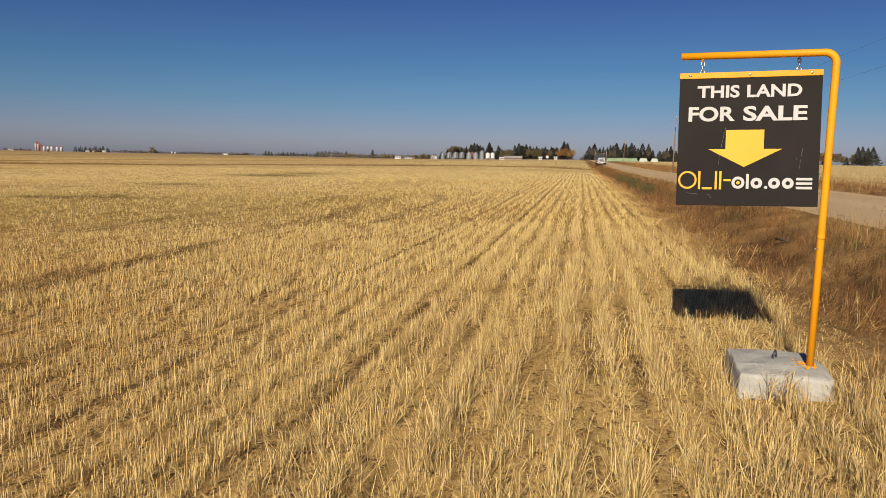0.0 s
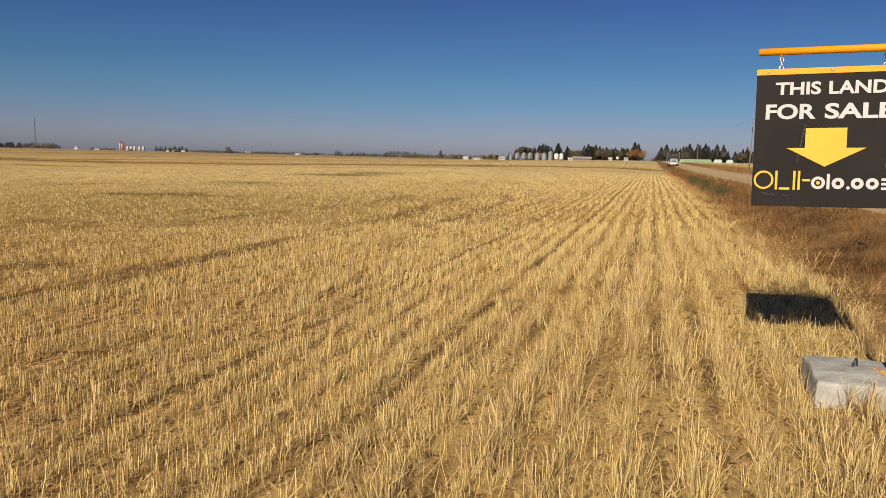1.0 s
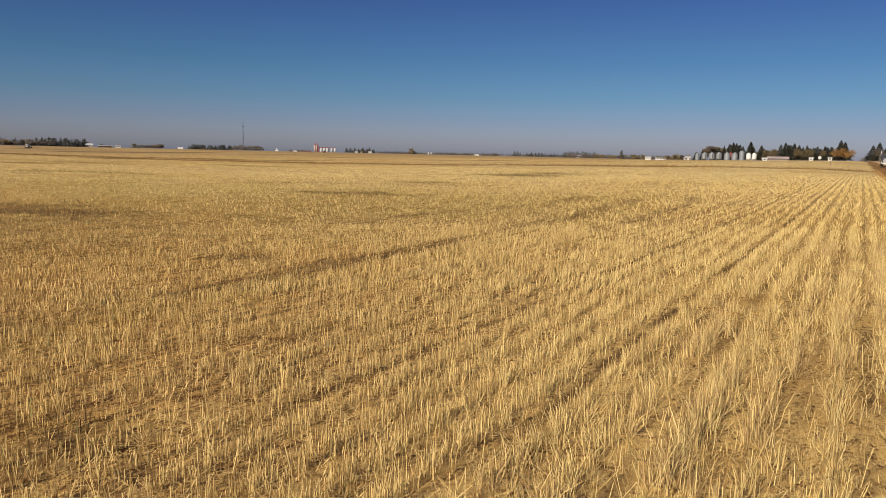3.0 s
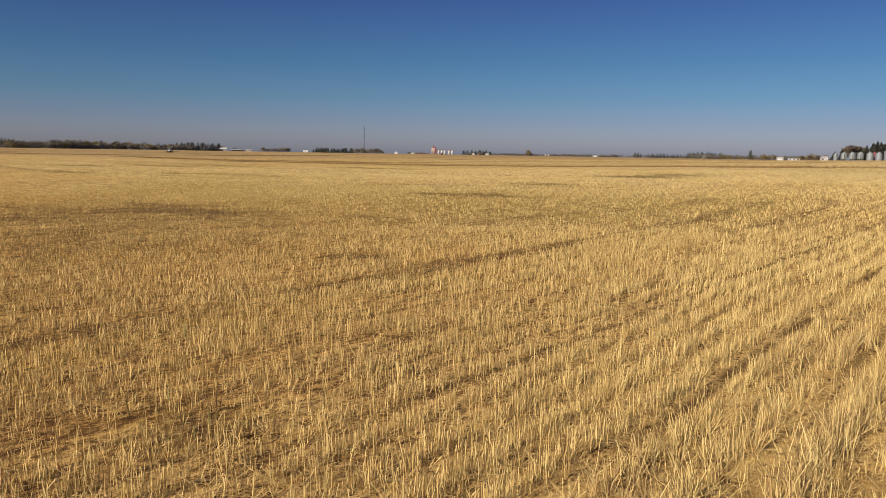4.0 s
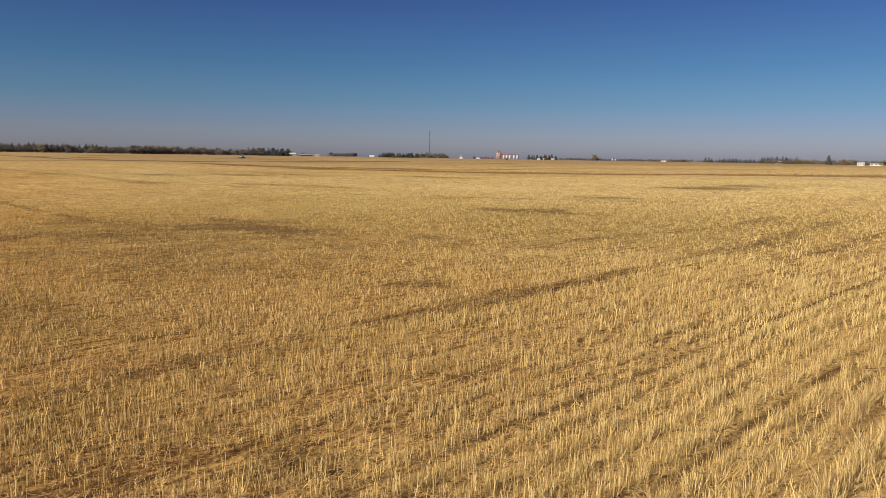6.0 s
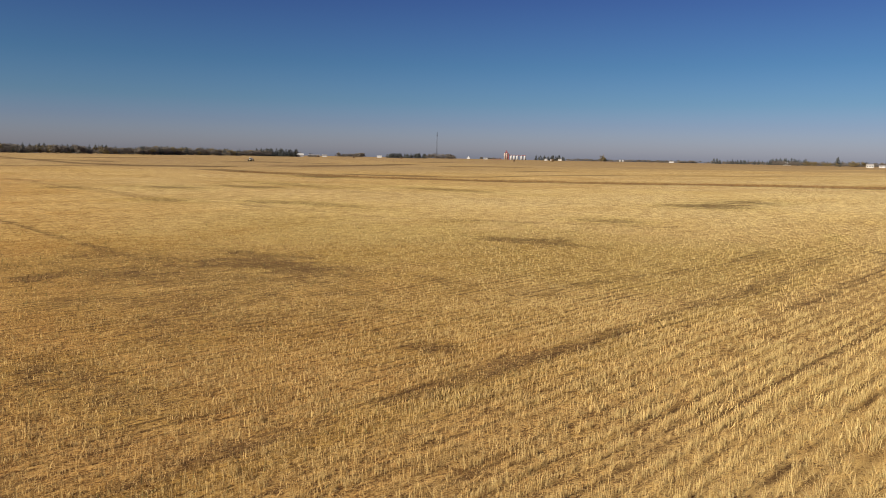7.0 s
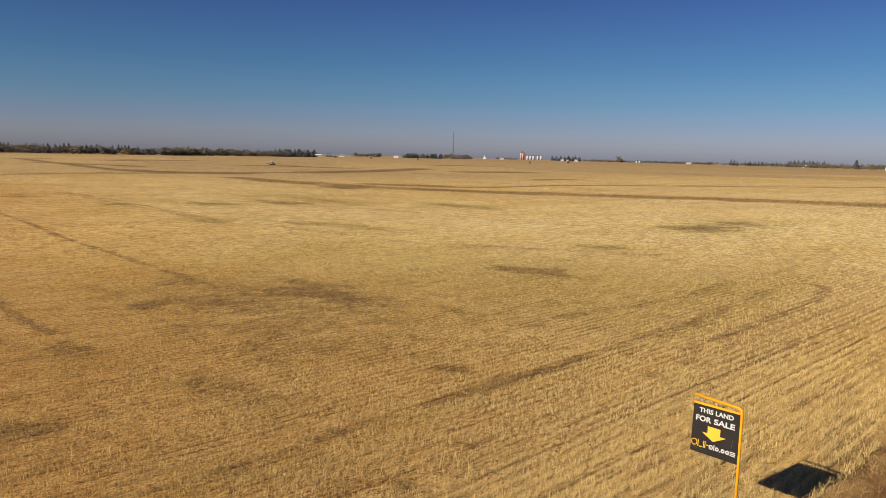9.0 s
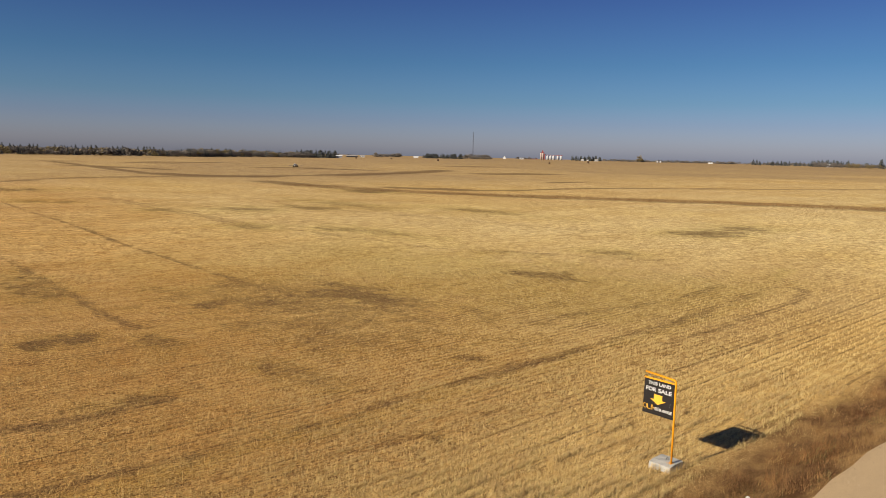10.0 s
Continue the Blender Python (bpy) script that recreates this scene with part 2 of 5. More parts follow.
def height(x, y):
    x, y = np.asarray(x, float), np.asarray(y, float)
    slope = -0.42 * (1 - np.exp(-np.clip(2.6 - x, 0, None) / 6.5)) * np.exp(-((y - 14) / 60) ** 2) * np.exp(-((x + 10) / 90) ** 2)
    basin = -0.55 * np.exp(-((x + 30) ** 2 + (y - 5) ** 2) / 200)
    rise = 0.35 * smooth(60, 120, y) * smooth(5, -5, x) * smooth(-55, -15, x)
    hollow = -0.5 * np.exp(-((x + 80) / 38) ** 2 - ((y - 100) / 40) ** 2)
    verge = np.interp(x, [2.8, 3.6, 4.1, 4.9, 5.45, 10.1, 11.2, 12.6, 14.5, 30], [0, -0.06, -0.05, 0.28, 0.47, 0.47, 0.1, -0.1, 0.25, 0.35])
    north = np.interp(y, [90, 165, 400, 700, 1200], [0, 0.42, 2.0, 3.2, 4]) * smooth(-200, 0, x) + 0.0031 * np.clip(-x - 150, 0, 450)
    tussocks = 0.16 * (lumps(x, y, 0.55, 1.3, 2) - 0.5) * smooth(3.2, 3.8, x) * smooth(5.2, 4.8, x)
    roll = 0.05 * np.sin(x * 0.21 + 1.3 * np.sin(y * 0.07)) * np.sin(y * 0.16 + 0.4) * smooth(2.5, -3, x)
    return slope + basin + rise + hollow + np.where(x > 2.8, verge, 0) + north + roll + tussocks


def near_line(x, y, pts):
    """Distance from a line of points, and how far along it (0 to 1)."""
    best, along = np.full(np.shape(x), 1e9), np.zeros(np.shape(x))
    for k, ((ax, ay), (bx, by)) in enumerate(zip(pts, pts[1:])):
        dx, dy = bx - ax, by - ay
        t = np.clip(((x - ax) * dx + (y - ay) * dy) / (dx * dx + dy * dy), 0, 1)
        d = np.hypot(x - ax - t * dx, y - ay - t * dy)
        along = np.where(d < best, (k + t) / (len(pts) - 1), along)
        best = np.minimum(best, d)
    return best, along


DITCH = [(-122, 76), (-110, 79), (-96, 86), (-84, 92), (-76, 98), (-66, 102), (-57, 106), (-48.5, 108.5), (-39, 109), (-31, 110), (-22, 110), (-8, 114), (6, 122)]
TRACKS = [  # line, half width, strength
    # brown weedy track; shadow of a higher stubble strip is painted in too
    ([(-5.5, -6), (-5.1, 0), (-5.05, 4), (-5.2, 9), (-5.1, 15)], 0.27, 0.82),
    ([(-5.1, 14.5), (-5.4, 22), (-5.9, 28), (-6.4, 34)], 0.26, 0.48),
    ([(-6.4, 34), (-5.5, 35.0), (-4.5, 33.6), (-3.9, 30), (-3.6, 24), (-3.55, 18)], 0.19, 0.58),
    ([(-9.4, 17), (-8.5, 22.5), (-8.0, 27), (-8.6, 33)], 0.24, 0.5),
    ([(-9.6, -4), (-9.3, -0.3), (-9.5, 1.8)], 0.3, 0.75),
    ([(-88.3, 15.9), (-62.0, 14.7), (-45.7, 13.7), (-36.9, 13.8), (-28.9, 13.6), (-23.6, 13.4), (-20.5, 13.5)], 0.20, 0.72),
    ([(-94.8, 29.2), (-82.4, 28.4), (-68.8, 27.5), (-60.3, 27.9), (-50.1, 26.7)], 0.4, 0.45),
    ([(-41.8, 5.6), (-29.6, 5.4), (-22.5, 4.8), (-19.1, 4.8)], 0.28, 0.66),
    ([(-90, 30), (-50, 28), (-30, 31), (-16, 39)], 0.32, 0.45),
    ([(-100, 48), (-60, 46), (-30, 52), (-22, 57)], 0.4, 0.45),
    ([(-330, 90), (-289, 84), (-258, 81), (-221, 76), (-192, 73), (-182, 75)], 2.4, 1.0),
    ([(-186, 75), (-172, 79), (-166, 84), (-165, 94)], 5.0, 1.3),
    ([(-165, 92), (-168, 97), (-172, 124)], 2.6, 1.1),
    ([(-172, 124), (-184, 150), (-191, 166), (-223, 214)], 5.5, 1.2),
    ([(-140, 20), (-144, 28), (-150, 34), (-158, 42), (-162, 55), (-166, 65), (-161, 80)], 2.4, 0.7),
    ([(-137, 78), (-128, 79), (-120, 78), (-115, 83)], 2.8, 0.9),
    ([(-108, 92), (-103, 96), (-98, 100)], 3.2, 1.0),
    ([(-97, 98), (-92, 109), (-90, 125), (-86, 141), (-77, 151), (-69, 163), (-61, 175), (-40, 215)], 1.9, 1.0),
    ([(-179, 197), (-180, 228)], 6.0, 0.9), ([(-112, 150), (-112, 164)], 3.2, 0.9), ([(-300, 303), (-305, 320)], 12.0, 1.0),
    ([(-326, 125), (-350, 172)], 9.0, 1.0), ([(-349, 74), (-340, 101)], 8.0, 0.9), ([(-267, 78), (-225, 91)], 4.5, 0.9),
    ([(-240, 161), (-225, 172)], 6.0, 0.9), ([(-251, 145), (-248, 166)], 6.0, 0.9),
]
BLOTCHES = [  # x, y, rx, ry, strength
    (-20.5, 13.9, 1.6, 0.8, 0.9), (-18.9, 15.9, 2.8, 1.3, 0.95), (-20.4, 11.8, 1.0, 0.7, 0.7), (-22.0, 9.2, 1.0, 0.7, 0.9),
    (-19.5, 13.2, 6.0, 3.6, 0.50), (-14.5, 10.5, 4.0, 2.2, 0.42), (-9.95, 1.2, 0.5, 0.9, 0.9), (-68.5, 36, 3.2, 2.6, 0.6), (-67.7, 44.9, 3.0, 2.0, 0.65),
    (-71, 27, 1.6, 1.4, 0.6), (-87.5, 22, 1.4, 1.6, 0.5), (-90, 19.5, 2.5, 1.5, 0.4), (-116, 23.5, 4, 5, 0.6), (-50, 26.7, 2.2, 1.5, 0.5), (-44.5, 32.6, 2, 1.5, 0.5),
    (-98, 77, 4.5, 3.5, 0.9), (-13.2, 8.9, 0.8, 0.5, 0.6), (-9.4, 6.0, 1.4, 0.6, 0.45),
    (-22.6, 16.7, 1.6, 0.8, 0.6), (-19.1, 1.3, 0.9, 0.6, 0.95), (-18.6, 2.6, 0.8, 0.6, 0.95), (-32, 4.6, 3.0, 1.2, 0.6), (-16.4, 4.5, 1.0, 0.5, 0.5),
    (-17.6, 27.5, 2.4, 1.0, 0.7), (-23.0, 59, 2.2, 3.0, 0.8), (-23, 67, 2.0, 2.5, 0.6), (-20.4, 39.4, 1.6, 1.2, 0.5),
    (-6.9, 11.4, 0.6, 0.3, 0.6), (-2.2, 5.3, 0.25, 0.14, 0.7), (-40, 34, 4, 1.2, 0.4), (-55, 60, 7, 2, 0.5), (-70, 52, 8, 2, 0.5)]


def ripple(x, y, k):
    """A cheap uneven pattern between -1 and 1."""
    return np.sin(x * k * 1.3 + 1.7 * np.sin(y * k * 0.9 + 0.4)) * np.sin(y * k * 1.1 + 1.3 * np.sin(x * k * 0.7 + 1.1))


def covers(x, y):
    """How brown and weedy, and how olive, the ground is."""
    brown, olive = np.zeros(np.shape(x)), np.zeros(np.shape(x))
    wob = 0.35 * np.sin(x * 1.7 + 2 * np.sin(y * 0.9)) + 0.3 * np.sin(y * 1.3 + 1.1 * np.sin(x * 0.6))
    for pts, half, strength in TRACKS:
        lo, hi = np.min(pts, 0) - 6 * half, np.max(pts, 0) + 6 * half
        near = (x > lo[0]) & (x < hi[0]) & (y > lo[1]) & (y < hi[1])
        u, v = x[near], y[near]
        d, _ = near_line(u, v, pts)
        uneven = (1.25 - min(strength, 1.0)) * (4.0 * (lumps(u, v, 0.5 + half, 1.5) - 0.5) + 5.0 * (lumps(u, v, 5 * half, 2.5) - 0.5))
        brown[near] = np.maximum(brown[near], strength * smooth(1.7, 0.4, d / half - uneven))
    d, a = near_line(x, y, DITCH)
    half = 3.2 + 2.6 * np.sin(np.clip(a, 0, 1) * math.pi) ** 0.5
    brown = np.maximum(brown, (0.72 + 0.23 * ripple(x, y, 0.25)) * smooth(1.25, 0.6, d / half + 0.12 * wob + 0.2 * ripple(x, y, 0.4)))
    for bx, by, rx, ry, strength in BLOTCHES:
        near = (np.abs(x - bx) < 4 * rx) & (np.abs(y - by) < 4 * ry)
        u, v = x[near], y[near]
        r = np.hypot((u - bx) / rx, (v - by) / ry) / 1.2 - 1.7 * (lumps(u, v, 0.7) - 0.5) - 1.8 * (lumps(u, v, 2.6, 0.6) - 0.5)
        brown[near] = np.maximum(brown[near], 1.2 * strength * smooth(1.6, 0.1, r))
        olive[near] = np.maximum(olive[near], 0.3 * smooth(2.4, 0.8, r))
    d, _ = near_line(x, y, [(-4.6, -6), (-4.7, 9), (-4.9, 22), (-5.6, 30), (-9, 42)])
    olive = np.maximum(olive, 0.35 * smooth(0.9, 0.1, d + 0.4 * wob))
    band = smooth(15, 4, np.abs(y - 27 - 0.25 * (x + 10) + 3 * wob + 16 * (lumps(x, y, 7, 0.6) - 0.5))) * smooth(-3, -8, x) * smooth(-45, -25, x)
    return brown, np.maximum(olive, 0.40 * band)


def verges(x, y):
    """How much of the ground is rough roadside bank: ragged along the field's edge."""
    ragged = 1.3 * (lumps(x, y, 1.6, 1.8) - 0.5)
    return smooth(2.55, 3.4, x + ragged) * smooth(20.5, 17.5, x + 2 * ragged)


def clump_shade(x, y):
    """Painted shade of stubble clumps: ragged dark spots drawn out along the rows."""
    return smooth(0.45, 0.33, lumps(x, y, 0.36, 2.6)) * smooth(40, 18, np.hypot(x, y))


def mesh_object(name, verts, faces_flat, corners, material, attrs=None, shade=False):
    """A mesh from arrays: faces that all have the same number of corners."""
    me = bpy.data.meshes.new(name)
    nf = len(faces_flat) // corners
    me.vertices.add(len(verts))
    me.vertices.foreach_set("co", np.ascontiguousarray(verts, np.float32).ravel())
    me.loops.add(len(faces_flat))
    me.loops.foreach_set("vertex_index", np.ascontiguousarray(faces_flat, np.int32))
    me.polygons.add(nf)
    me.polygons.foreach_set("loop_start", np.arange(0, nf * corners, corners, dtype=np.int32))
    me.polygons.foreach_set("use_smooth", np.full(nf, shade))
    me.update(calc_edges=True)
    for key, values in (attrs or {}).items():
        me.attributes.new(key, "FLOAT", "POINT").data.foreach_set("value", np.ascontiguousarray(values, np.float32))
    me.materials.append(material)
    return new(name, me)


def axis(stops):
    """Grid lines: (from, to, step) stretches joined up."""
    return np.unique(np.round(np.concatenate([np.arange(a, b, s) for a, b, s in stops]), 3))


gx = axis([(-4800, -800, 200), (-800, -300, 20), (-300, -120, 3), (-120, -40, 1), (-40, -24, 0.4), (-24, -12, 0.25), (-12, 12, 0.2), (12, 20, 0.5), (20, 60, 4), (60, 400, 30), (400, 4801, 200)])
gy = axis([(-4800, -300, 300), (-300, -20, 20), (-20, -6, 1), (-6, 36, 0.25), (36, 130, 1), (130, 300, 4), (300, 900, 25), (900, 4801, 200)])
X, Y = np.meshgrid(gx, gy, indexing="ij")
Zg = height(X, Y) - np.where((X > 5.5) & (X < 10.05), 0.03, 0)
brown, olive = covers(X, Y)
cover = smooth(12, 60, np.hypot(X - 1.3, Y - 3))
DIST = np.hypot(X, Y)
stripe = np.sin(Y * 0.030 + X * 0.013 + 0.6 * np.sin(X * 0.02))
fallow = np.clip(0.75 * smooth(190, 330, DIST) * smooth(0.1, 0.6, stripe) + smooth(380, 700, DIST) + smooth(-85, -160, X) * smooth(110, 190, DIST) * (0.6 + 0.3 * smooth(-0.4, 0.5, stripe)), 0, 1) * smooth(12, 2, X)
fallow = np.maximum(0.85 * fallow, smooth(700, 860, DIST))
ii = np.arange(len(gx) * len(gy)).reshape(len(gx), len(gy))
quads = np.stack([ii[:-1, :-1], ii[1:, :-1], ii[1:, 1:], ii[:-1, 1:]], -1).reshape(-1)
ground = mesh_object("ground", np.stack([X, Y, Zg], -1).reshape(-1, 3), quads, 4, GROUND,
                     {"brown": brown.ravel(), "olive": olive.ravel(), "cover": cover.ravel(), "fallow": fallow.ravel(), "verge": verges(X, Y).ravel(), "thin": clump_shade(X, Y).ravel()}, True)
tagged(ground, "flat harvested grain field covered with pale straw litter", "field", kind="structure")

# ---- road ----
ry = axis([(-60, 60, 0.5), (60, 300, 3), (300, 2400, 30)])
rx = np.array([5.40, 5.48, 5.9, 6.6, 7.75, 8.9, 9.6, 10.02, 10.1])
RX, RY = np.meshgrid(rx, ry, indexing="ij")
crown = np.array([-0.06, 0.01, 0.03, 0.05, 0.08, 0.05, 0.03, 0.01, -0.06])[:, None]
RX = RX + (0.03 * np.sin(RY * 1.1) + 0.025 * np.sin(RY * 2.9 + RX)) * (np.abs(RX - 7.75) > 2.0)
RX = RX - 0.12 * smooth(14, 2, RY) * (RX < 6)
RZ = height(7.75, RY) + crown + 0.0 * RX
ii = np.arange(RX.size).reshape(RX.shape)
quads = np.stack([ii[:-1, :-1], ii[1:, :-1], ii[1:, 1:], ii[:-1, 1:]], -1).reshape(-1)
road = mesh_object("road", np.stack([RX, RY, RZ], -1).reshape(-1, 3), quads, 4, GRAVEL, None, True)
tagged(road, "straight raised pale gravel road beside the field", "road", kind="structure")

# loose stones on the road
g0 = np.random.default_rng(77)
n0 = 6000
px, py = np.concatenate([g0.uniform(5.45, 10.05, n0 // 2), g0.choice([5.5, 6.9, 8.6, 10.0], n0 // 2) + g0.normal(0, 0.16, n0 // 2)]).clip(5.42, 10.08), -10 + 70 * g0.uniform(0, 1, n0) ** 1.7
size = g0.gamma(2.0, 0.0045, n0).clip(0.003, 0.035)
octa = np.array([(1, 0, 0), (0, 1, 0), (-1, 0, 0), (0, -1, 0), (0, 0, 0.7), (0, 0, -0.7)], float)
tris = np.array([(0, 1, 4), (1, 2, 4), (2, 3, 4), (3, 0, 4), (1, 0, 5), (2, 1, 5), (3, 2, 5), (0, 3, 5)])
surf = height(7.75, py) + np.interp(px, [5.40, 5.48, 5.9, 6.6, 7.75, 8.9, 9.6, 10.02, 10.1], [-0.06, 0.01, 0.03, 0.05, 0.08, 0.05, 0.03, 0.01, -0.06])
v = octa[None] * size[:, None, None] * g0.uniform(0.6, 1.3, (n0, 6, 1)) + np.stack([px, py, surf + size * 0.3], -1)[:, None]
STONE = stalk_material("loose_road_stones", (0.13, 0.10, 0.07), (0.27, 0.20, 0.125), (0.42, 0.33, 0.21), 0.9)
stones = mesh_object("loose_gravel", v.reshape(-1, 3), (np.arange(n0)[:, None, None] * 6 + tris[None]).reshape(-1), 3, STONE)
tagged(stones, "loose pale stones scattered over the gravel road", "gravel", kind="stuff")

# ---- stubble ----
rng = np.random.default_rng(7)


def blades(name, px, py, tall, wide, lean, bow, material, flat=False, az=None, single=False):
    """Many thin leaning blades in one mesh, each of two quads, rooted in the ground."""
    n = len(px)
    az = rng.uniform(0, 2 * math.pi, n) if az is None else az
    face = rng.uniform(0, 2 * math.pi, n) if not flat else az + math.pi / 2
    root = np.stack([px, py, height(px, py) - (0.0 if flat else 0.01)], -1)
    side = np.stack([np.cos(face), np.sin(face), np.zeros(n)], -1) * (wide / 2)[:, None]
    out = np.stack([np.cos(az), np.sin(az), np.zeros(n)], -1)
    if flat:
        lift = rng.uniform(0.008, 0.05, n)
        mid = root + out * (tall * 0.5)[:, None] + np.array([0, 0, 1.0]) * (lift + 0.015)[:, None]
        tip = root + out * tall[:, None] + np.array([0, 0, 1.0]) * rng.uniform(0.006, 0.06, n)[:, None]
        root = root + np.array([0, 0, 1.0]) * lift[:, None]
    else:
        up = np.cos(lean) * tall
        mid = root + out * (np.sin(lean) * tall * 0.45)[:, None] + np.array([0, 0, 1.0]) * (up * 0.52)[:, None]
        tip = root + out * (np.sin(lean + bow) * tall)[:, None] + np.array([0, 0, 1.0]) * (np.cos(lean + bow) * tall)[:, None]
    if single:
        v = np.stack([root - side, root + side, tip + side * 0.6, tip - side * 0.6], 1).reshape(-1, 3)
        return mesh_object(name, v, np.arange(n * 4), 4, material)
    v = np.stack([root - side, root + side, mid - side * 0.9, mid + side * 0.9, tip - side * 0.55, tip + side * 0.55], 1).reshape(-1, 3)
    base = np.arange(n)[:, None] * 6
    f = (base + np.array([[0, 1, 3, 2, 2, 3, 5, 4]])).reshape(-1)
    return mesh_object(name, v, f, 4, material)


def scatter(count, d0, d1, power, az0=-40, az1=135):
    """Points round the first standpoint, thinning out with the distance."""
    u = rng.uniform(0, 1, count)
    e = 2 - power
    d = (d0 ** e + u * (d1 ** e - d0 ** e)) ** (1 / e)
    a = np.radians(rng.uniform(az0, az1, count) + np.where(rng.uniform(0, 1, count) < 0.4, rng.normal(0, 38, count), 0))
    return 1.3 - d * np.sin(a), 3.0 + d * np.cos(a), d


def off_block(x, y):
    return ~((np.abs(x - 2.455) < 0.25) & (np.abs(y - 7.505) < 0.26))


ROW = 0.305


def bare_strip(x, y):
    """How bare the strip between two seed rows is."""
    out = np.zeros(np.shape(x))
    for gx_, bare in GAPS:
        out = np.maximum(out, bare * smooth(0.085, 0.03, np.abs(x - gx_ + 0.03 * np.sin(y * 0.7))))
    return out


def stubble_points(count, d0, d1, power, bunch=1, spread=0.012):
    """Roots of the stalks: tufts along the seed rows, ragged, with thin spots."""
    x, y, d = scatter(count // bunch, d0, d1, power)
    k = np.round(x / ROW)
    loose = rng.uniform(0, 1, len(x)) < 0.15 + 0.17 * smooth(-3, -9, x) + 0.14 * smooth(-2, 0, x)
    x = np.where(loose, x, k * ROW + rng.normal(0, 0.038, len(x)) + 0.03 * np.sin(y * 0.7 + k) + 0.015 * np.sin(y * 2.3 + 2 * k))
    b, o = covers(x, y)
    count = len(x)
    ok = (x < 2.95 + 1.2 * (lumps(x, y, 1.6, 1.8) - 0.5)) & off_block(x, y) & (rng.uniform(0, 1, count) > 0.95 * b) & (np.hypot(x - 1.3, y - 3) > 0.5)
    ok &= rng.uniform(0, 1, count) > 0.95 * bare_strip(x, y)
    ok &= lumps(x, y, 0.34, 2.4) + rng.normal(0, 0.11, count) > 0.37
    ok &= rng.uniform(0, 1, count) > 0.25 * smooth(-3, -9, x) * smooth(34, 20, y)
    x, y, d, b = (np.repeat(v[ok], bunch) for v in (x, y, d, b))
    return x + rng.normal(0, spread, len(x)), y + rng.normal(0, spread * 1.6, len(x)), d, b


sx, sy, sd, sb = stubble_points(420000, 0.8, 17, 0.65, 5)
m = len(sx)
tangle = smooth(-0.9, 0.8, sx)
tall = rng.normal(0.100, 0.034, m).clip(0.03, 0.19) * (1 + 0.12 * tangle) * (1 - 0.3 * sb) * (1 - 0.3 * smooth(-3, -9, sx))
stubble = blades("crop_stubble", sx, sy, tall, rng.uniform(0.0020, 0.0042, m), np.abs(rng.normal(0, 0.22 + 0.36 * tangle, m)), np.zeros(m), STALK, single=True)
tagged(stubble, "pale golden cut grain stubble standing in rows", "stubble", kind="stuff")
sx, sy, sd, sb = stubble_points(720000, 8, 90, 1.2, 3, 0.022)
m = len(sx)
tall = rng.normal(0.078, 0.030, m).clip(0.02, 0.16) * (1 - 0.3 * sb) * (1 - 0.25 * smooth(-3, -9, sx)) * (1 - 0.35 * smooth(35, 80, sd))
stubble = blades("far_stubble", sx, sy, tall, rng.uniform(0.005, 0.012, m) * np.maximum(1, sd / 14) ** 0.6, np.abs(rng.normal(0, 0.4, m)), np.zeros(m), STALK, single=True)
tagged(stubble, "pale golden stubble rows farther out in the field", "stubble", kind="stuff")

lx, ly, ld = scatter(340000, 0.8, 36, 0.8)
keep = (lx < 3.4) & off_block(lx, ly) & (lumps(lx, ly, 0.38, 1.8) + rng.normal(0, 0.09, len(lx)) > 0.43) & (rng.uniform(0, 1, len(lx)) > 0.9 * bare_strip(lx, ly))
lx, ly, ld = lx[keep], ly[keep], ld[keep]
m = len(lx)
litter = blades("fallen_straw", lx, ly, rng.uniform(0.02, 0.15, m) * rng.uniform(0.5, 1.4, m), rng.uniform(0.0026, 0.0055, m) * np.maximum(1, ld / 8) ** 0.6, np.zeros(m), np.zeros(m), LITTER, True, single=True)
tagged(litter, "loose chopped straw lying between the stubble rows", "straw", kind="stuff")

lx, ly, ld = scatter(110000, 0.8, 11, 0.6)
keep = (lx < 3.4) & off_block(lx, ly) & (lumps(lx + 9, ly, 0.30, 1.4) + rng.normal(0, 0.09, len(lx)) > 0.40) & (rng.uniform(0, 1, len(lx)) > 0.9 * bare_strip(lx, ly))
lx, ly = lx[keep], ly[keep]
m = len(lx)
chaff = blades("straw_chaff", lx, ly, rng.uniform(0.012, 0.065, m), rng.uniform(0.0018, 0.0042, m), np.zeros(m), np.zeros(m), LITTER, True, single=True)
tagged(chaff, "short golden chaff matted over the soil", "straw", kind="stuff")

# branching tufts with brown lower stems, thickest towards the field edge
tx_ = np.round(rng.uniform(0.0, 3.0, 4200) / ROW) * ROW + rng.normal(0, 0.05, 4200)
ty_ = 3.6 + 13 * rng.uniform(0, 1, len(tx_)) ** 1.6
keep = off_block(tx_, ty_) & (lumps(tx_, ty_, 0.7, 1.5) + rng.normal(0, 0.08, len(tx_)) + 0.05 * smooth(0.3, 2.2, tx_) > 0.57)
tx_, ty_ = np.repeat(tx_[keep], 9), np.repeat(ty_[keep], 9)
m = len(tx_)
tufted = blades("branching_stubble", tx_ + rng.normal(0, 0.012, m), ty_ + rng.normal(0, 0.012, m), rng.normal(0.15, 0.045, m).clip(0.05, 0.26), rng.uniform(0.0026, 0.0050, m), np.abs(rng.normal(0.15, 0.28, m)), rng.normal(0.1, 0.25, m), TUFT)
tagged(tufted, "branching dry stubble tufts with brown stems", "stubble", kind="stuff")

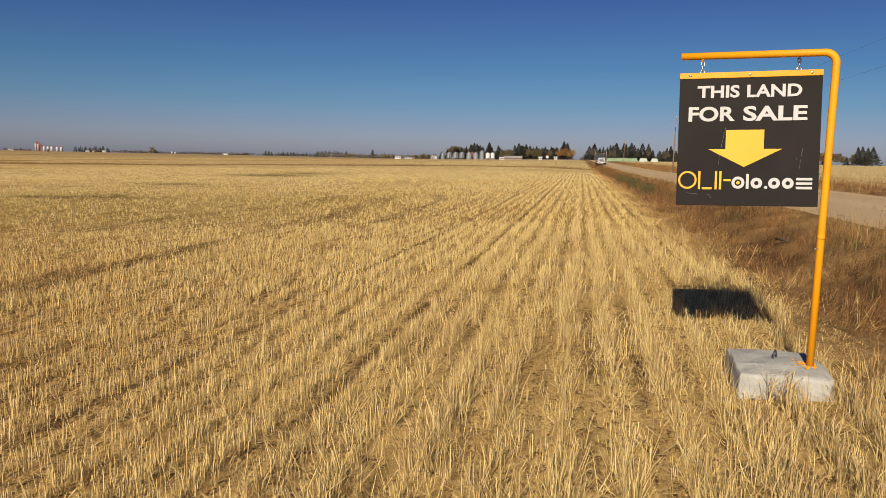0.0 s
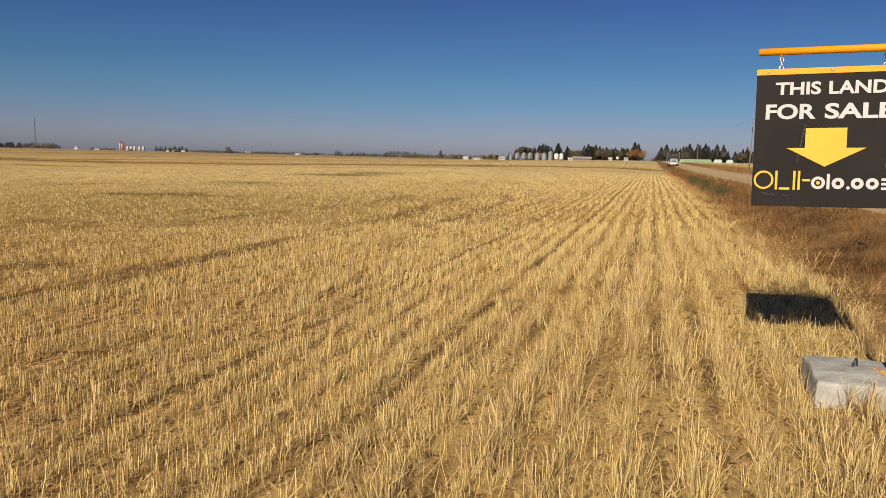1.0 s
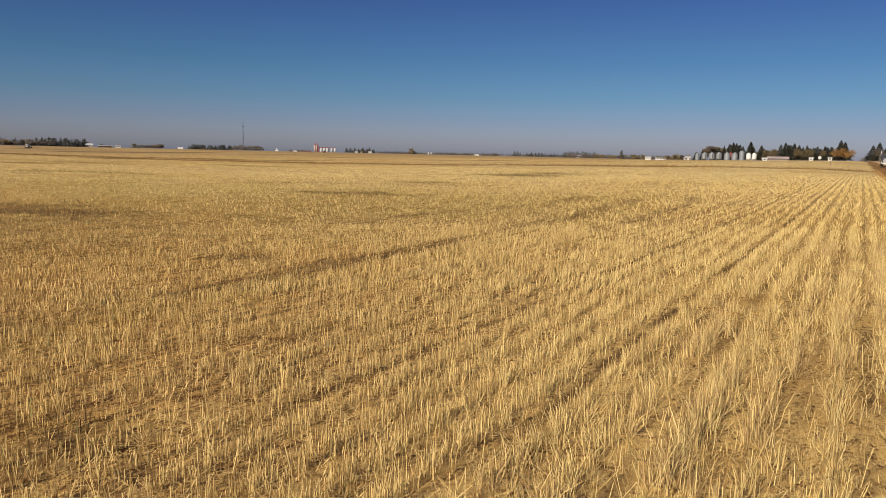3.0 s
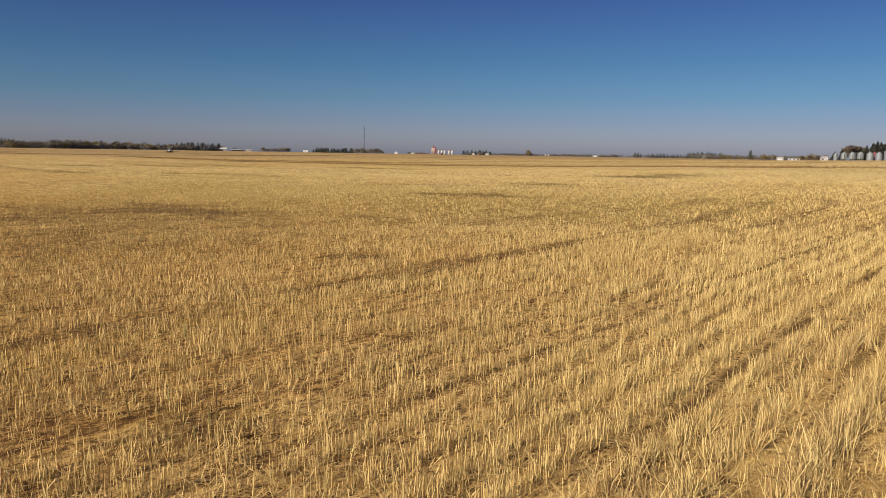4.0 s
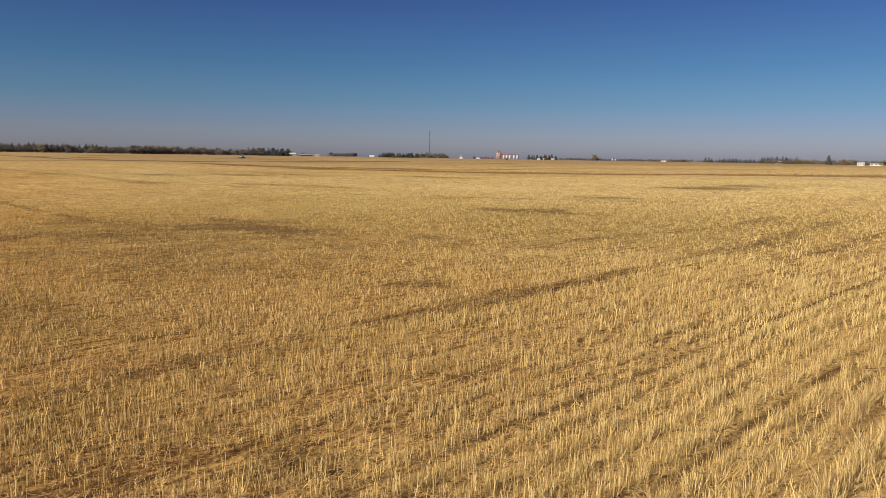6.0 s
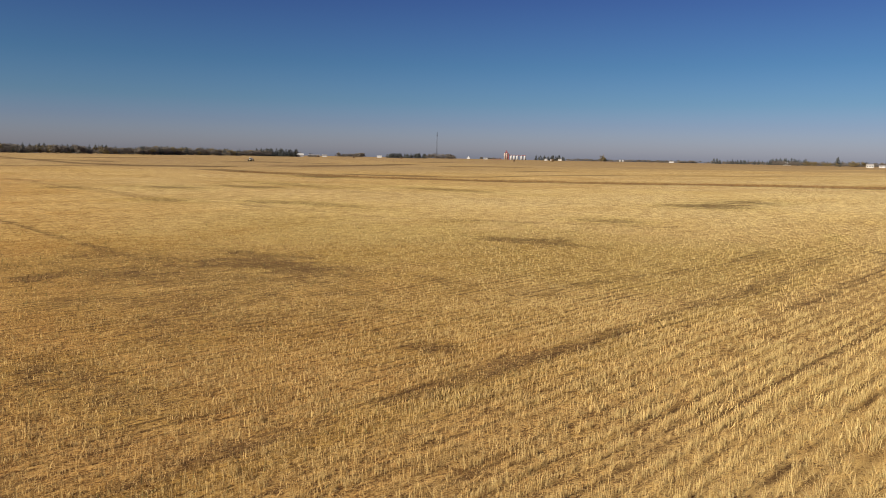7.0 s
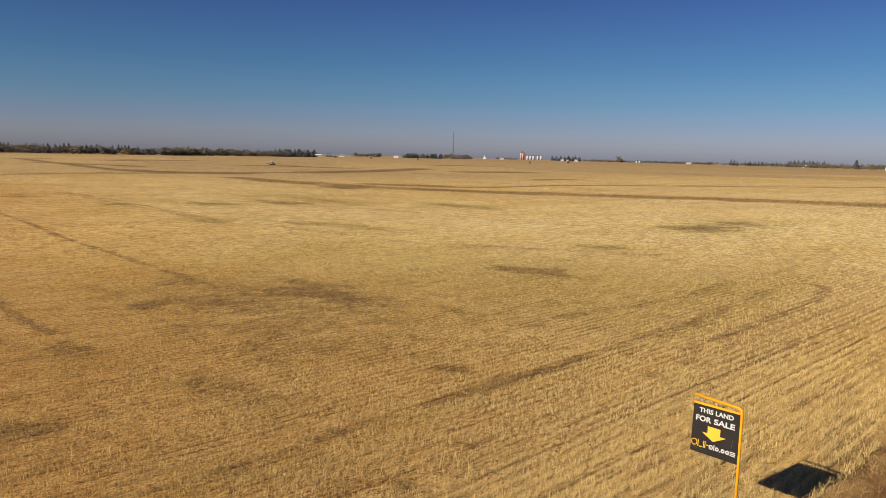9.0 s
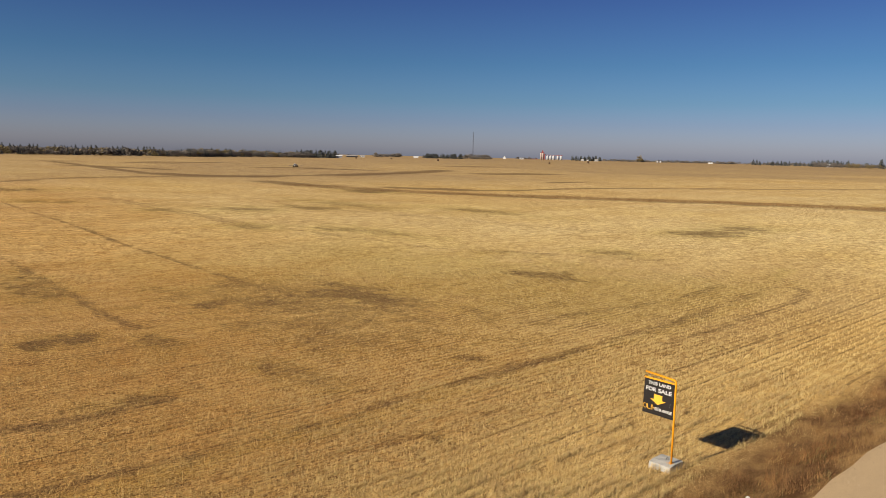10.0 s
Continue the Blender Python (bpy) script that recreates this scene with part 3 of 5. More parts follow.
# ---- verge grass ----
def verge_grass(name, count, x0, x1, tall, material, label, lean=0.3, spread=2.2, reach=150, patch=None):
    u = rng.uniform(0, 1, count) ** spread
    y = np.where(rng.uniform(0, 1, count) < 0.15, -8 - 45 * u, -8 + reach * u)
    x = rng.uniform(x0, x1, count) + rng.normal(0, 0.12, count)
    bunch = lumps(x, y, 0.55, 1.2)
    ok = off_block(x, y) & ((x < 5.42) | (x > 10.1)) & (bunch + rng.normal(0, 0.08, count) > 0.36)
    if patch:
        ok &= (np.sin(y * patch + 3 * np.sin(x * 2.1)) + np.sin(y * patch * 2.7 + x * 3) + rng.normal(0, 0.5, count)) > 0.2
    x, y, bunch = x[ok], y[ok], bunch[ok]
    n, d = len(x), np.hypot(x - 1.3, y - 3)
    h = rng.uniform(0.45, 1.1, n) * tall * (0.25 + 1.8 * smooth(0.34, 0.72, bunch))
    ob = blades(name, x, y, h, rng.uniform(0.0026, 0.006, n) * np.maximum(1, d / 14) ** 0.6, np.abs(rng.normal(lean, 0.3, n)), rng.normal(0.15, 0.2, n), material, az=14 * lumps(x, y, 0.8) + rng.normal(0, 0.9, n), single=True)
    return tagged(ob, label, "grass", kind="stuff")


verge_grass("verge_grass", 46000, 2.9, 4.1, 0.13, VERGE, "dry tan grass at the foot of the roadside bank", 0.6, 2.3)
verge_grass("verge_grass", 40000, 4.80, 5.42, 0.12, VERGE, "short dry tan grass beside the gravel road", 0.6, 2.0)
verge_grass("verge_weeds", 105000, 3.55, 5.0, 0.21, WEED, "dense dark brown weeds in the roadside ditch", 0.35, 2.7)
verge_grass("green_weeds", 24000, 4.1, 5.4, 0.15, GREENWEED, "low olive green weeds along the road edge", 0.5, 2.0, 150, 0.7)
verge_grass("pale_tussocks", 36000, 2.7, 3.9, 0.19, LITTER, "pale flattened grass tussocks at the field edge", 0.95, 2.0, 90, 1.1)
verge_grass("verge_weeds", 26000, 10.6, 19.5, 0.40, WEED, "dense dark brown weeds beyond the gravel road", 0.3, 1.4, 220)
verge_grass("far_verge_grass", 26000, 10.1, 18.0, 0.36, VERGE, "dry brown grass beyond the gravel road", 0.3, 1.5, 220)
# weeds that sprang up in the wheel tracks and wet spots
wx, wy, wd = scatter(260000, 2, 75, 1.0)
b, o = covers(wx, wy)
keep = (wx < 3.0) & (b > 0.3) & (rng.uniform(0, 1, len(wx)) < b * 1.1) & off_block(wx, wy)
wx, wy, wd = wx[keep], wy[keep], wd[keep]
m = len(wx)
weeds = blades("track_weeds", wx, wy, rng.uniform(0.04, 0.16, m), rng.uniform(0.003, 0.007, m) * np.maximum(1, wd / 12) ** 0.6, np.abs(rng.normal(0.2, 0.3, m)), np.zeros(m), FIELD_WEED, single=True)
tagged(weeds, "dull brown weeds along old wheel tracks in the field", "weeds", kind="stuff")
wx, wy, wd = scatter(160000, 2, 60, 1.0)
b, o = covers(wx, wy)
keep = (wx < 3.0) & (rng.uniform(0, 1, len(wx)) < 0.45 * o * (o > 0.15)) & off_block(wx, wy)
wx, wy, wd = wx[keep], wy[keep], wd[keep]
m = len(wx)
weeds = blades("green_regrowth", wx, wy, rng.uniform(0.05, 0.16, m), rng.uniform(0.003, 0.008, m) * np.maximum(1, wd / 12) ** 0.6, np.abs(rng.normal(0.25, 0.3, m)), np.zeros(m), GREENWEED, single=True)
tagged(weeds, "thin olive green regrowth among the stubble", "weeds", kind="stuff")
m = 17000
leg = rng.uniform(0, len(DITCH) - 1.001, m)
here, ahead = np.array(DITCH, float)[leg.astype(int)], np.array(DITCH, float)[leg.astype(int) + 1]
along = (ahead - here) / np.linalg.norm(ahead - here, axis=1, keepdims=True)
spot = here + (ahead - here) * (leg % 1)[:, None] + np.stack([-along[:, 1], along[:, 0]], -1) * rng.normal(0, 2.6, m)[:, None]
ditch = blades("ditch_weeds", spot[:, 0], spot[:, 1], rng.gamma(2.0, 0.055, m).clip(0.03, 0.35), rng.uniform(0.03, 0.08, m), np.abs(rng.normal(0, 0.5, m)), np.zeros(m), DITCHWEED, single=True)
tagged(ditch, "brown weeds along the field ditch", "weeds", kind="stuff")


# ---- for sale sign ----
def part(name, bm, material, parent, label=""):
    me = bpy.data.meshes.new(name)
    bm.to_mesh(me)
    bm.free()
    me.materials.append(material)
    ob = new(name, me)
    ob.parent = parent
    return tagged(ob, label)


def thing(name, m, label, category, group=""):
    ob = new(name)
    ob.matrix_world = m
    return tagged(ob, label, category, group)


def box(bm, x0, x1, y0, y1, z0, z1, bevel=0.0):
    b = bmesh.new()
    bmesh.ops.create_cube(b, size=1)
    for v in b.verts:
        v.co = Vector((x0 + (v.co.x + 0.5) * (x1 - x0), y0 + (v.co.y + 0.5) * (y1 - y0), z0 + (v.co.z + 0.5) * (z1 - z0)))
    if bevel:
        bmesh.ops.bevel(b, geom=b.edges[:], offset=bevel, segments=2, affect="EDGES", profile=0.6)
    me = bpy.data.meshes.new("tmp")
    b.to_mesh(me)
    b.free()
    bm.from_mesh(me)
    bpy.data.meshes.remove(me)
    return bm


def tube(bm, pts, r, sides=14, closed=False, caps=True):
    """A round bar along points; r may be one radius or one for each point."""
    pts = [Vector(p) for p in pts]
    n = len(pts)
    radii = list(r) if isinstance(r, (list, tuple)) else [r] * n
    rings, last = [], None
    for k, p in enumerate(pts):
        d = (pts[(k + 1) % n] - pts[k - 1]) if closed or 0 < k < n - 1 else (pts[1] - pts[0] if k == 0 else pts[-1] - pts[-2])
        d.normalize()
        if last is None:
            u = d.orthogonal().normalized()
        else:
            u = (last - d * last.dot(d)).normalized()
        last = u
        w = d.cross(u)
        rings.append([bm.verts.new(p + (u * math.cos(a) + w * math.sin(a)) * radii[k]) for a in (2 * math.pi * j / sides for j in range(sides))])
    for k in range(n if closed else n - 1):
        a, b = rings[k], rings[(k + 1) % n]
        for j in range(sides):
            f = bm.faces.new((a[j], a[(j + 1) % sides], b[(j + 1) % sides], b[j]))
            f.smooth = True
    if caps and not closed:
        bm.faces.new(rings[0][::-1])
        bm.faces.new(rings[-1])
    return bm


def prism(bm, outline, y0, y1):
    """A flat shape in x and z, given thickness in y."""
    a = [bm.verts.new((x, y0, z)) for x, z in outline]
    b = [bm.verts.new((x, y1, z)) for x, z in outline]
    n = len(a)
    bm.faces.new(a)
    bm.faces.new(b[::-1])
    for k in range(n):
        bm.faces.new((a[k], b[k], b[(k + 1) % n], a[(k + 1) % n]))
    bmesh.ops.recalc_face_normals(bm, faces=bm.faces[:])
    return bm


def concrete_material():
    n = Nodes("rough_cast_concrete", 0.9)
    a, b = n.noise(9, 5, rough=0.7), n.noise(80, 3)
    c = n.mix(n.ramp(a, 0.3, 0.7), (0.285, 0.275, 0.243), (0.42, 0.405, 0.355))
    n.color(n.mix(n.ramp(b, 0.35, 0.6, 0.3, 0), c, (0.26, 0.24, 0.21)))
    n.bump(n.math("ADD", a, n.math("MULTIPLY", b, 0.4)), 0.5, 0.02)
    return n.m


CONCRETE = concrete_material()
post_thing = thing("sign_post", pose(2.455, 7.505, -0.02, 0, 0, -1.5), "bent yellow steel pipe post set in a grey concrete block", "sign post")
inv = post_thing.matrix_world.inverted()
bm = bmesh.new()
box(bm, -0.248, 0.248, -0.258, 0.258, -0.15, 0.168, 0.02)
bmesh.ops.subdivide_edges(bm, edges=[e for e in bm.edges if e.calc_length() > 0.1], cuts=6, use_grid_fill=True)
for v in bm.verts:
    v.co += noise.noise_vector(v.co * 7) * 0.012
    if v.co.y < -0.1 and v.co.z > 0.1:
        v.co.z -= 0.03 * (-0.1 - v.co.y) / 0.18
crest = [v.co.copy() for v in bm.verts if v.co.z > 0.1]
block = part("base_block", bm, CONCRETE, post_thing, "rough grey cast concrete block")
foot = inv @ Vector((2.616, 7.434, 0.15))
g = random.Random(12)
for k in range(70):
    a, far = g.uniform(0, 2 * math.pi), 0.02 + abs(g.gauss(0, 0.042))
    cx, cy = foot.x + far * math.cos(a), foot.y + far * math.sin(a)
    if abs(cx) > 0.2 or abs(cy) > 0.25:
        continue
    near = min(crest, key=lambda c: (c.x - cx) ** 2 + (c.y - cy) ** 2)
    bm = bmesh.new()
    bmesh.ops.create_uvsphere(bm, u_segments=8, v_segments=4, radius=1)
    wide, deep = g.uniform(0.002, 0.010), g.uniform(0.002, 0.010)
    for v in bm.verts:
        v.co = Vector((cx + v.co.x * wide, cy + v.co.y * deep, near.z + v.co.z * 0.004))
    part("paint_spatter", bm, YELLOW_PAINT, block, "dried yellow paint spatter")
bm = bmesh.new()
top, R = 1.918, 0.06
armdir = Vector((1.815 - 2.604, 7.585 - 7.420, 0)).normalized()
pts = [Vector((2.616, 7.434, 0.10)), Vector((2.619, 7.428, 1.0)), Vector((2.622, 7.421, top - R))]
corner = Vector((2.622, 7.421, top - R)) + armdir * R
for k in range(1, 9):
    a = math.pi / 2 * k / 8
    pts.append(corner - armdir * R * math.cos(a) + Vector((0, 0, R * math.sin(a))))
pts.append(pts[-1] + armdir * 0.755)
tube(bm, [inv @ p for p in pts], 0.0205, 16)
pipe = part("bent_pipe", bm, YELLOW_PAINT, post_thing, "chipped yellow-painted bent steel pipe")
bm = bmesh.new()
tube(bm, [inv @ Vector((2.6187, 7.4286, 0.885)), inv @ Vector((2.6188, 7.4284, 0.892)), inv @ Vector((2.6190, 7.4280, 0.905)), inv @ Vector((2.6191, 7.4279, 0.909))], [0.0208, 0.0222, 0.0222, 0.0208], 16)
part("joint_collar", bm, YELLOW_PAINT, pipe, "welded yellow joint ring")
bm = bmesh.new()
tube(bm, [inv @ Vector((2.604, 7.418, 0.83)), inv @ Vector((2.582, 7.404, 0.83))], [0.006, 0.005], 8)
part("bolt", bm, STEEL, pipe, "bright protruding steel bolt")

panel = thing("hanging_board", pose(2.199, 7.534, 1.811, -4.5, -1.2, -5.6), "square black sale sign with a yellow arrow, hung on chains", "sign")
PW, PH = 0.382, 0.75
bm = bmesh.new()
box(bm, -PW, PW, -0.004, 0.006, -PH - 0.006, -0.010, 0.001)
sheet = part("sheet", bm, BLACK_PANEL, panel, "scuffed matt black sheet")
bm = bmesh.new()
box(bm, -PW - 0.002, PW + 0.002, -0.009, 0.009, -0.018, 0.016, 0.003)
band = part("header_band", bm, YELLOW_PAINT, panel, "yellow steel strip along the top edge")
for x in (-0.325, 0.0, 0.325):
    bm = bmesh.new()
    bmesh.ops.create_uvsphere(bm, u_segments=10, v_segments=6, radius=0.008)
    for v in bm.verts:
        v.co = Vector((x + v.co.x, -0.009 + v.co.y * 0.6, -0.001 + v.co.z))
    part("bolt", bm, STEEL, band, "zinc bolt head")
bm = bmesh.new()
prism(bm, [(-0.118, -0.318), (0.088, -0.318), (0.088, -0.428), (0.186, -0.428), (-0.015, -0.532), (-0.212, -0.428), (-0.118, -0.428)], -0.0065, -0.0042)
part("arrow", bm, YELLOW_VINYL, panel, "flat yellow arrow pointing down")


for pts in ([(0.292, -0.428), (0.288, -0.470)], [(0.284, -0.490), (0.279, -0.540)], [(0.262, -0.484), (0.261, -0.492)], [(-0.330, -0.678), (-0.300, -0.690), (-0.270, -0.686), (-0.262, -0.698)],
            [(-0.215, -0.690), (-0.196, -0.697), (-0.186, -0.712)], [(-0.120, -0.300), (-0.135, -0.380), (-0.150, -0.470), (-0.153, -0.520)]):
    bm = bmesh.new()
    tube(bm, [(x, -0.0042, z) for x, z in pts], 0.0007, 5)
    part("scratch", bm, simple("pale_scratch", (0.22, 0.20, 0.18), 0.8, 0, 0.2, 30, 0), sheet, "thin pale scratch")


def lettering(text, x0, x1, z0, z1, material, parent):
    cu = bpy.data.curves.new("lettering", "FONT")
    cu.body, cu.size, cu.offset, cu.extrude, cu.resolution_u = text, 1.0, 0.030, 0.001, 4
    ob = bpy.data.objects.new("lettering", cu)
    scene.collection.objects.link(ob)
    me = bpy.data.meshes.new_from_object(ob.evaluated_get(bpy.context.evaluated_depsgraph_get()))
    bpy.data.objects.remove(ob)
    co = np.zeros(len(me.vertices) * 3, np.float32)
    me.vertices.foreach_get("co", co)
    co = co.reshape(-1, 3)
    lo, hi = co.min(0), co.max(0)
    u = (co - lo) / (hi - lo)
    out = np.stack([x0 + u[:, 0] * (x1 - x0), -0.0055 - u[:, 2] * 0.0018, z0 + u[:, 1] * (z1 - z0)], -1)
    me.vertices.foreach_set("co", np.ascontiguousarray(out, np.float32).ravel())
    me.update()
    me.materials.clear()
    me.materials.append(material)
    ob = new("lettering", me)
    ob.parent = parent
    return tagged(ob, "white block capitals reading " + text)


lettering("THIS", -0.283, -0.052, -0.132, -0.060, WHITE_VINYL, panel)
lettering("LAND", -0.012, 0.278, -0.132, -0.060, WHITE_VINYL, panel)
lettering("FOR", -0.328, -0.072, -0.268, -0.182, WHITE_VINYL, panel)
lettering("SALE", -0.028, 0.310, -0.268, -0.182, WHITE_VINYL, panel)


def disc(cx, cz, r, n=28, hole=0.0, y0=-0.0062, y1=-0.0042):
    bm = bmesh.new()
    rings = []
    for y in (y0, y1):
        for rad in ((r, hole) if hole else (r,)):
            rings.append([bm.verts.new((cx + rad * math.cos(2 * math.pi * k / n), y, cz + rad * math.sin(2 * math.pi * k / n))) for k in range(n)])
    if hole:
        a, b, c, d = rings
        for k in range(n):
            j = (k + 1) % n
            for q in ((a[k], a[j], b[j], b[k]), (c[k], d[k], d[j], c[j]), (a[k], c[k], c[j], a[j]), (b[k], b[j], d[j], d[k])):
                bm.faces.new(q)
    else:
        a, c = rings
        bm.faces.new(a)
        bm.faces.new(c[::-1])
        for k in range(n):
            j = (k + 1) % n
            bm.faces.new((a[k], c[k], c[j], a[j]))
    bmesh.ops.recalc_face_normals(bm, faces=bm.faces[:])
    return bm


def bar(x0, x1, z0, z1):
    return prism(bmesh.new(), [(x0, z0), (x1, z0), (x1, z1), (x0, z1)], -0.0062, -0.0042)


LOGO = "plain emblem shape in flat vinyl"
part("emblem_ring", disc(-0.322, -0.608, 0.052, hole=0.041), YELLOW_VINYL, panel, LOGO)
for x0, x1, z0, z1 in ((-0.262, -0.250, -0.662, -0.556), (-0.240, -0.186, -0.662, -0.650), (-0.170, -0.158, -0.662, -0.556), (-0.146, -0.134, -0.662, -0.556), (-0.122, -0.082, -0.614, -0.602)):
    part("emblem_bar", bar(x0, x1, z0, z1), YELLOW_VINYL, panel, LOGO)
part("emblem_ring", disc(-0.043, -0.622, 0.035, hole=0.019), WHITE_VINYL, panel, LOGO)
part("emblem_dot", disc(-0.043, -0.622, 0.010), YELLOW_VINYL, panel, LOGO)
for cx in (0.056, 0.150, 0.222):
    part("emblem_disc", disc(cx, -0.624, 0.031, hole=0.012), WHITE_VINYL, panel, LOGO)
part("emblem_dot", disc(0.106, -0.648, 0.009), WHITE_VINYL, panel, LOGO)
for x0, x1, z0, z1 in ((0.000, 0.015, -0.657, -0.572), (0.265, 0.349, -0.657, -0.643), (0.265, 0.349, -0.632, -0.618), (0.265, 0.349, -0.607, -0.593)):
    part("emblem_bar", bar(x0, x1, z0, z1), WHITE_VINYL, panel, LOGO)


def link(cx, cz, tall, wide, turn):
    pts = []
    for k in range(16):
        a = 2 * math.pi * k / 16
        u, v = wide * math.cos(a), tall * math.sin(a)
        pts.append((cx + u * math.cos(turn), u * math.sin(turn), cz + v))
    return tube(bmesh.new(), pts, 0.0032, 8, True)


for x in (-0.258, 0.258):
    part("eye_ring", link(x, 0.020, 0.013, 0.012, 0.2), STEEL, panel, "zinc eye ring")
    part("chain_link", link(x, 0.044, 0.017, 0.009, 1.3), STEEL, panel, "zinc chain link")
    part("chain_link", link(x, 0.069, 0.016, 0.009, 0.3), STEEL, panel, "zinc chain link")
    part("pipe_ring", link(x, 0.092, 0.016, 0.012, 1.4), YELLOW_PAINT, panel, "yellow welded ring")

# ---- far things: helpers ----
def polar(az, d):
    """A place on the land, d metres off the first standpoint, az degrees to the west of north."""
    x, y = 1.27 - d * math.sin(radians(az)), 2.94 + d * math.cos(radians(az))
    return x, y, float(height(x, y))


def lathe(profile, sides=20, smooth_faces=True):
    """A turned shape from (radius, height) pairs."""
    bm = bmesh.new()
    rings = [[bm.verts.new((r * math.cos(2 * math.pi * k / sides), r * math.sin(2 * math.pi * k / sides), z)) for k in range(sides)] for r, z in profile]
    for a, b in zip(rings, rings[1:]):
        for k in range(sides):
            f = bm.faces.new((a[k], a[(k + 1) % sides], b[(k + 1) % sides], b[k]))
            f.smooth = smooth_faces
    bm.faces.new(rings[0][::-1])
    bm.faces.new(rings[-1])
    return bm


def crown_material(name, dark, mid, pale):
    n = Nodes(name, 0.8)
    r = n.node("ShaderNodeNewGeometry", 8)
    o = n.node("ShaderNodeObjectInfo", 5)
    c = n.mix(n.ramp(r, 0, 1), dark, mid)
    n.color(n.mix(n.math("MULTIPLY", o, 0.5), c, pale))
    return n.m


# needle colours lifted a little to imitate haze over the belts
SPRUCE = crown_material("spruce_needles", (0.018, 0.020, 0.016), (0.050, 0.052, 0.038), (0.066, 0.062, 0.043))
RUST = crown_material("rusty_autumn_leaves", (0.10, 0.050, 0.018), (0.22, 0.12, 0.045), (0.30, 0.18, 0.06))
BARE = crown_material("bare_grey_twigs", (0.050, 0.040, 0.034), (0.11, 0.085, 0.065), (0.15, 0.12, 0.07))
OLIVE = crown_material("olive_gold_leaves", (0.06, 0.050, 0.030), (0.125, 0.10, 0.052), (0.18, 0.13, 0.06))
BARK = simple("dark_bark", (0.07, 0.05, 0.035), 0.9, 0, 0.3, 3)


def leaf_cloud(points, size, seed, droop=0.0, outward=None):
    """Small triangles of foliage at the points, as arrays."""
    g = np.random.default_rng(seed)
    n = len(points)
    a = g.normal(0, 1, (n, 3))
    a /= np.linalg.norm(a, axis=1, keepdims=True)
    if outward is not None:
        a = a * 0.45 + outward
        a[:, 2] -= droop
    b = np.cross(a, g.normal(0, 1, (n, 3)))
    b /= np.linalg.norm(b, axis=1, keepdims=True) + 1e-9
    s = size * g.uniform(0.6, 1.4, (n, 1))
    return np.stack([points - b * s * 0.5, points + b * s * 0.5, points + a * s * 1.3], 1).reshape(-1, 3)


def conifer_points(h, r, count, seed):
    g = np.random.default_rng(seed)
    t = g.uniform(0, 1, count) ** 0.75
    a = g.uniform(0, 2 * math.pi, count)
    layer = 0.72 + 0.28 * np.sin(t * 44 + 2 * np.sin(a * 2 + seed)) + g.normal(0, 0.08, count)
    rad = r * (1 - t) ** 1.05 * layer * g.uniform(0.35, 1, count) ** 0.5
    p = np.stack([rad * np.cos(a), rad * np.sin(a), h * (0.06 + 0.94 * t)], -1)
    return p, np.stack([np.cos(a), np.sin(a), np.zeros(count)], -1)


def broadleaf_points(h, r, count, seed, lobes=9):
    g = np.random.default_rng(seed)
    la, lz = g.uniform(0, 2 * math.pi, lobes), g.uniform(0.38, 0.86, lobes)
    lr = r * 0.55 * np.sin(np.clip((lz - 0.2) * 1.35, 0, 1) * math.pi) ** 0.5 * g.uniform(0.5, 1.1, lobes)
    c = np.stack([lr * np.cos(la), lr * np.sin(la), lz * h], -1)
    k = g.integers(0, lobes, count)
    d = g.normal(0, 1, (count, 3))
    d /= np.linalg.norm(d, axis=1, keepdims=True)
    d *= (g.uniform(0.3, 1, (count, 1))) * np.array([r * 0.5, r * 0.5, h * 0.17])
    return c[k] + d


def tree(name, label, kind, h, r, seed, material):
    t = new(name)
    tagged(t, label, "tree")
    bm = bmesh.new()
    tube(bm, [(0, 0, -0.3), (0.05, 0, h * 0.3), (0, 0.05, h * (0.9 if kind == "spruce" else 0.6))], [h * 0.022, h * 0.016, 0.02], 7)
    if kind != "spruce":
        g = random.Random(seed)
        for k in range(7):
            a, z = k * 2.4 + g.random(), h * g.uniform(0.22, 0.5)
            q = Vector((math.cos(a) * r * 0.5, math.sin(a) * r * 0.5, z + h * 0.25))
            tube(bm, [(0, 0, z), tuple(q * 0.5 + Vector((0, 0, z * 0.5))), tuple(q)], [h * 0.010, h * 0.007, 0.015], 5)
    part("trunk", bm, BARK, t, "dark bark trunk")
    if kind == "spruce":
        p, o = conifer_points(h, r, 1300, seed)
        v = leaf_cloud(p, h * 0.055 * (1.15 - 0.8 * p[:, 2:] / h), seed, 0.35, o)
    else:
        v = leaf_cloud(broadleaf_points(h, r, 1100, seed), h * 0.055, seed)
    crown = mesh_object("crown", v, np.arange(len(v)), 3, material)
    crown.parent = t
    return t


spruces = [tree("spruce_tree", "tall dark green spruce in a farm shelterbelt", "spruce", 11.0, 2.9 + 0.45 * k, 11 + k, SPRUCE) for k in range(4)]
olives = [tree("autumn_tree", "broadleaf tree with dull olive-brown autumn leaves", "leaf", 8.0, 4.4, 51 + k, OLIVE) for k in range(2)]
rusts = [tree("autumn_tree", "rounded broadleaf tree with rusty autumn leaves", "leaf", 9.0, 5.0, 31 + k, RUST) for k in range(2)]
bares = [tree("leafless_tree", "leafless grey-brown tree beside the farmyard", "leaf", 8.0, 4.2, 41 + k, BARE) for k in range(2)]
used = set()


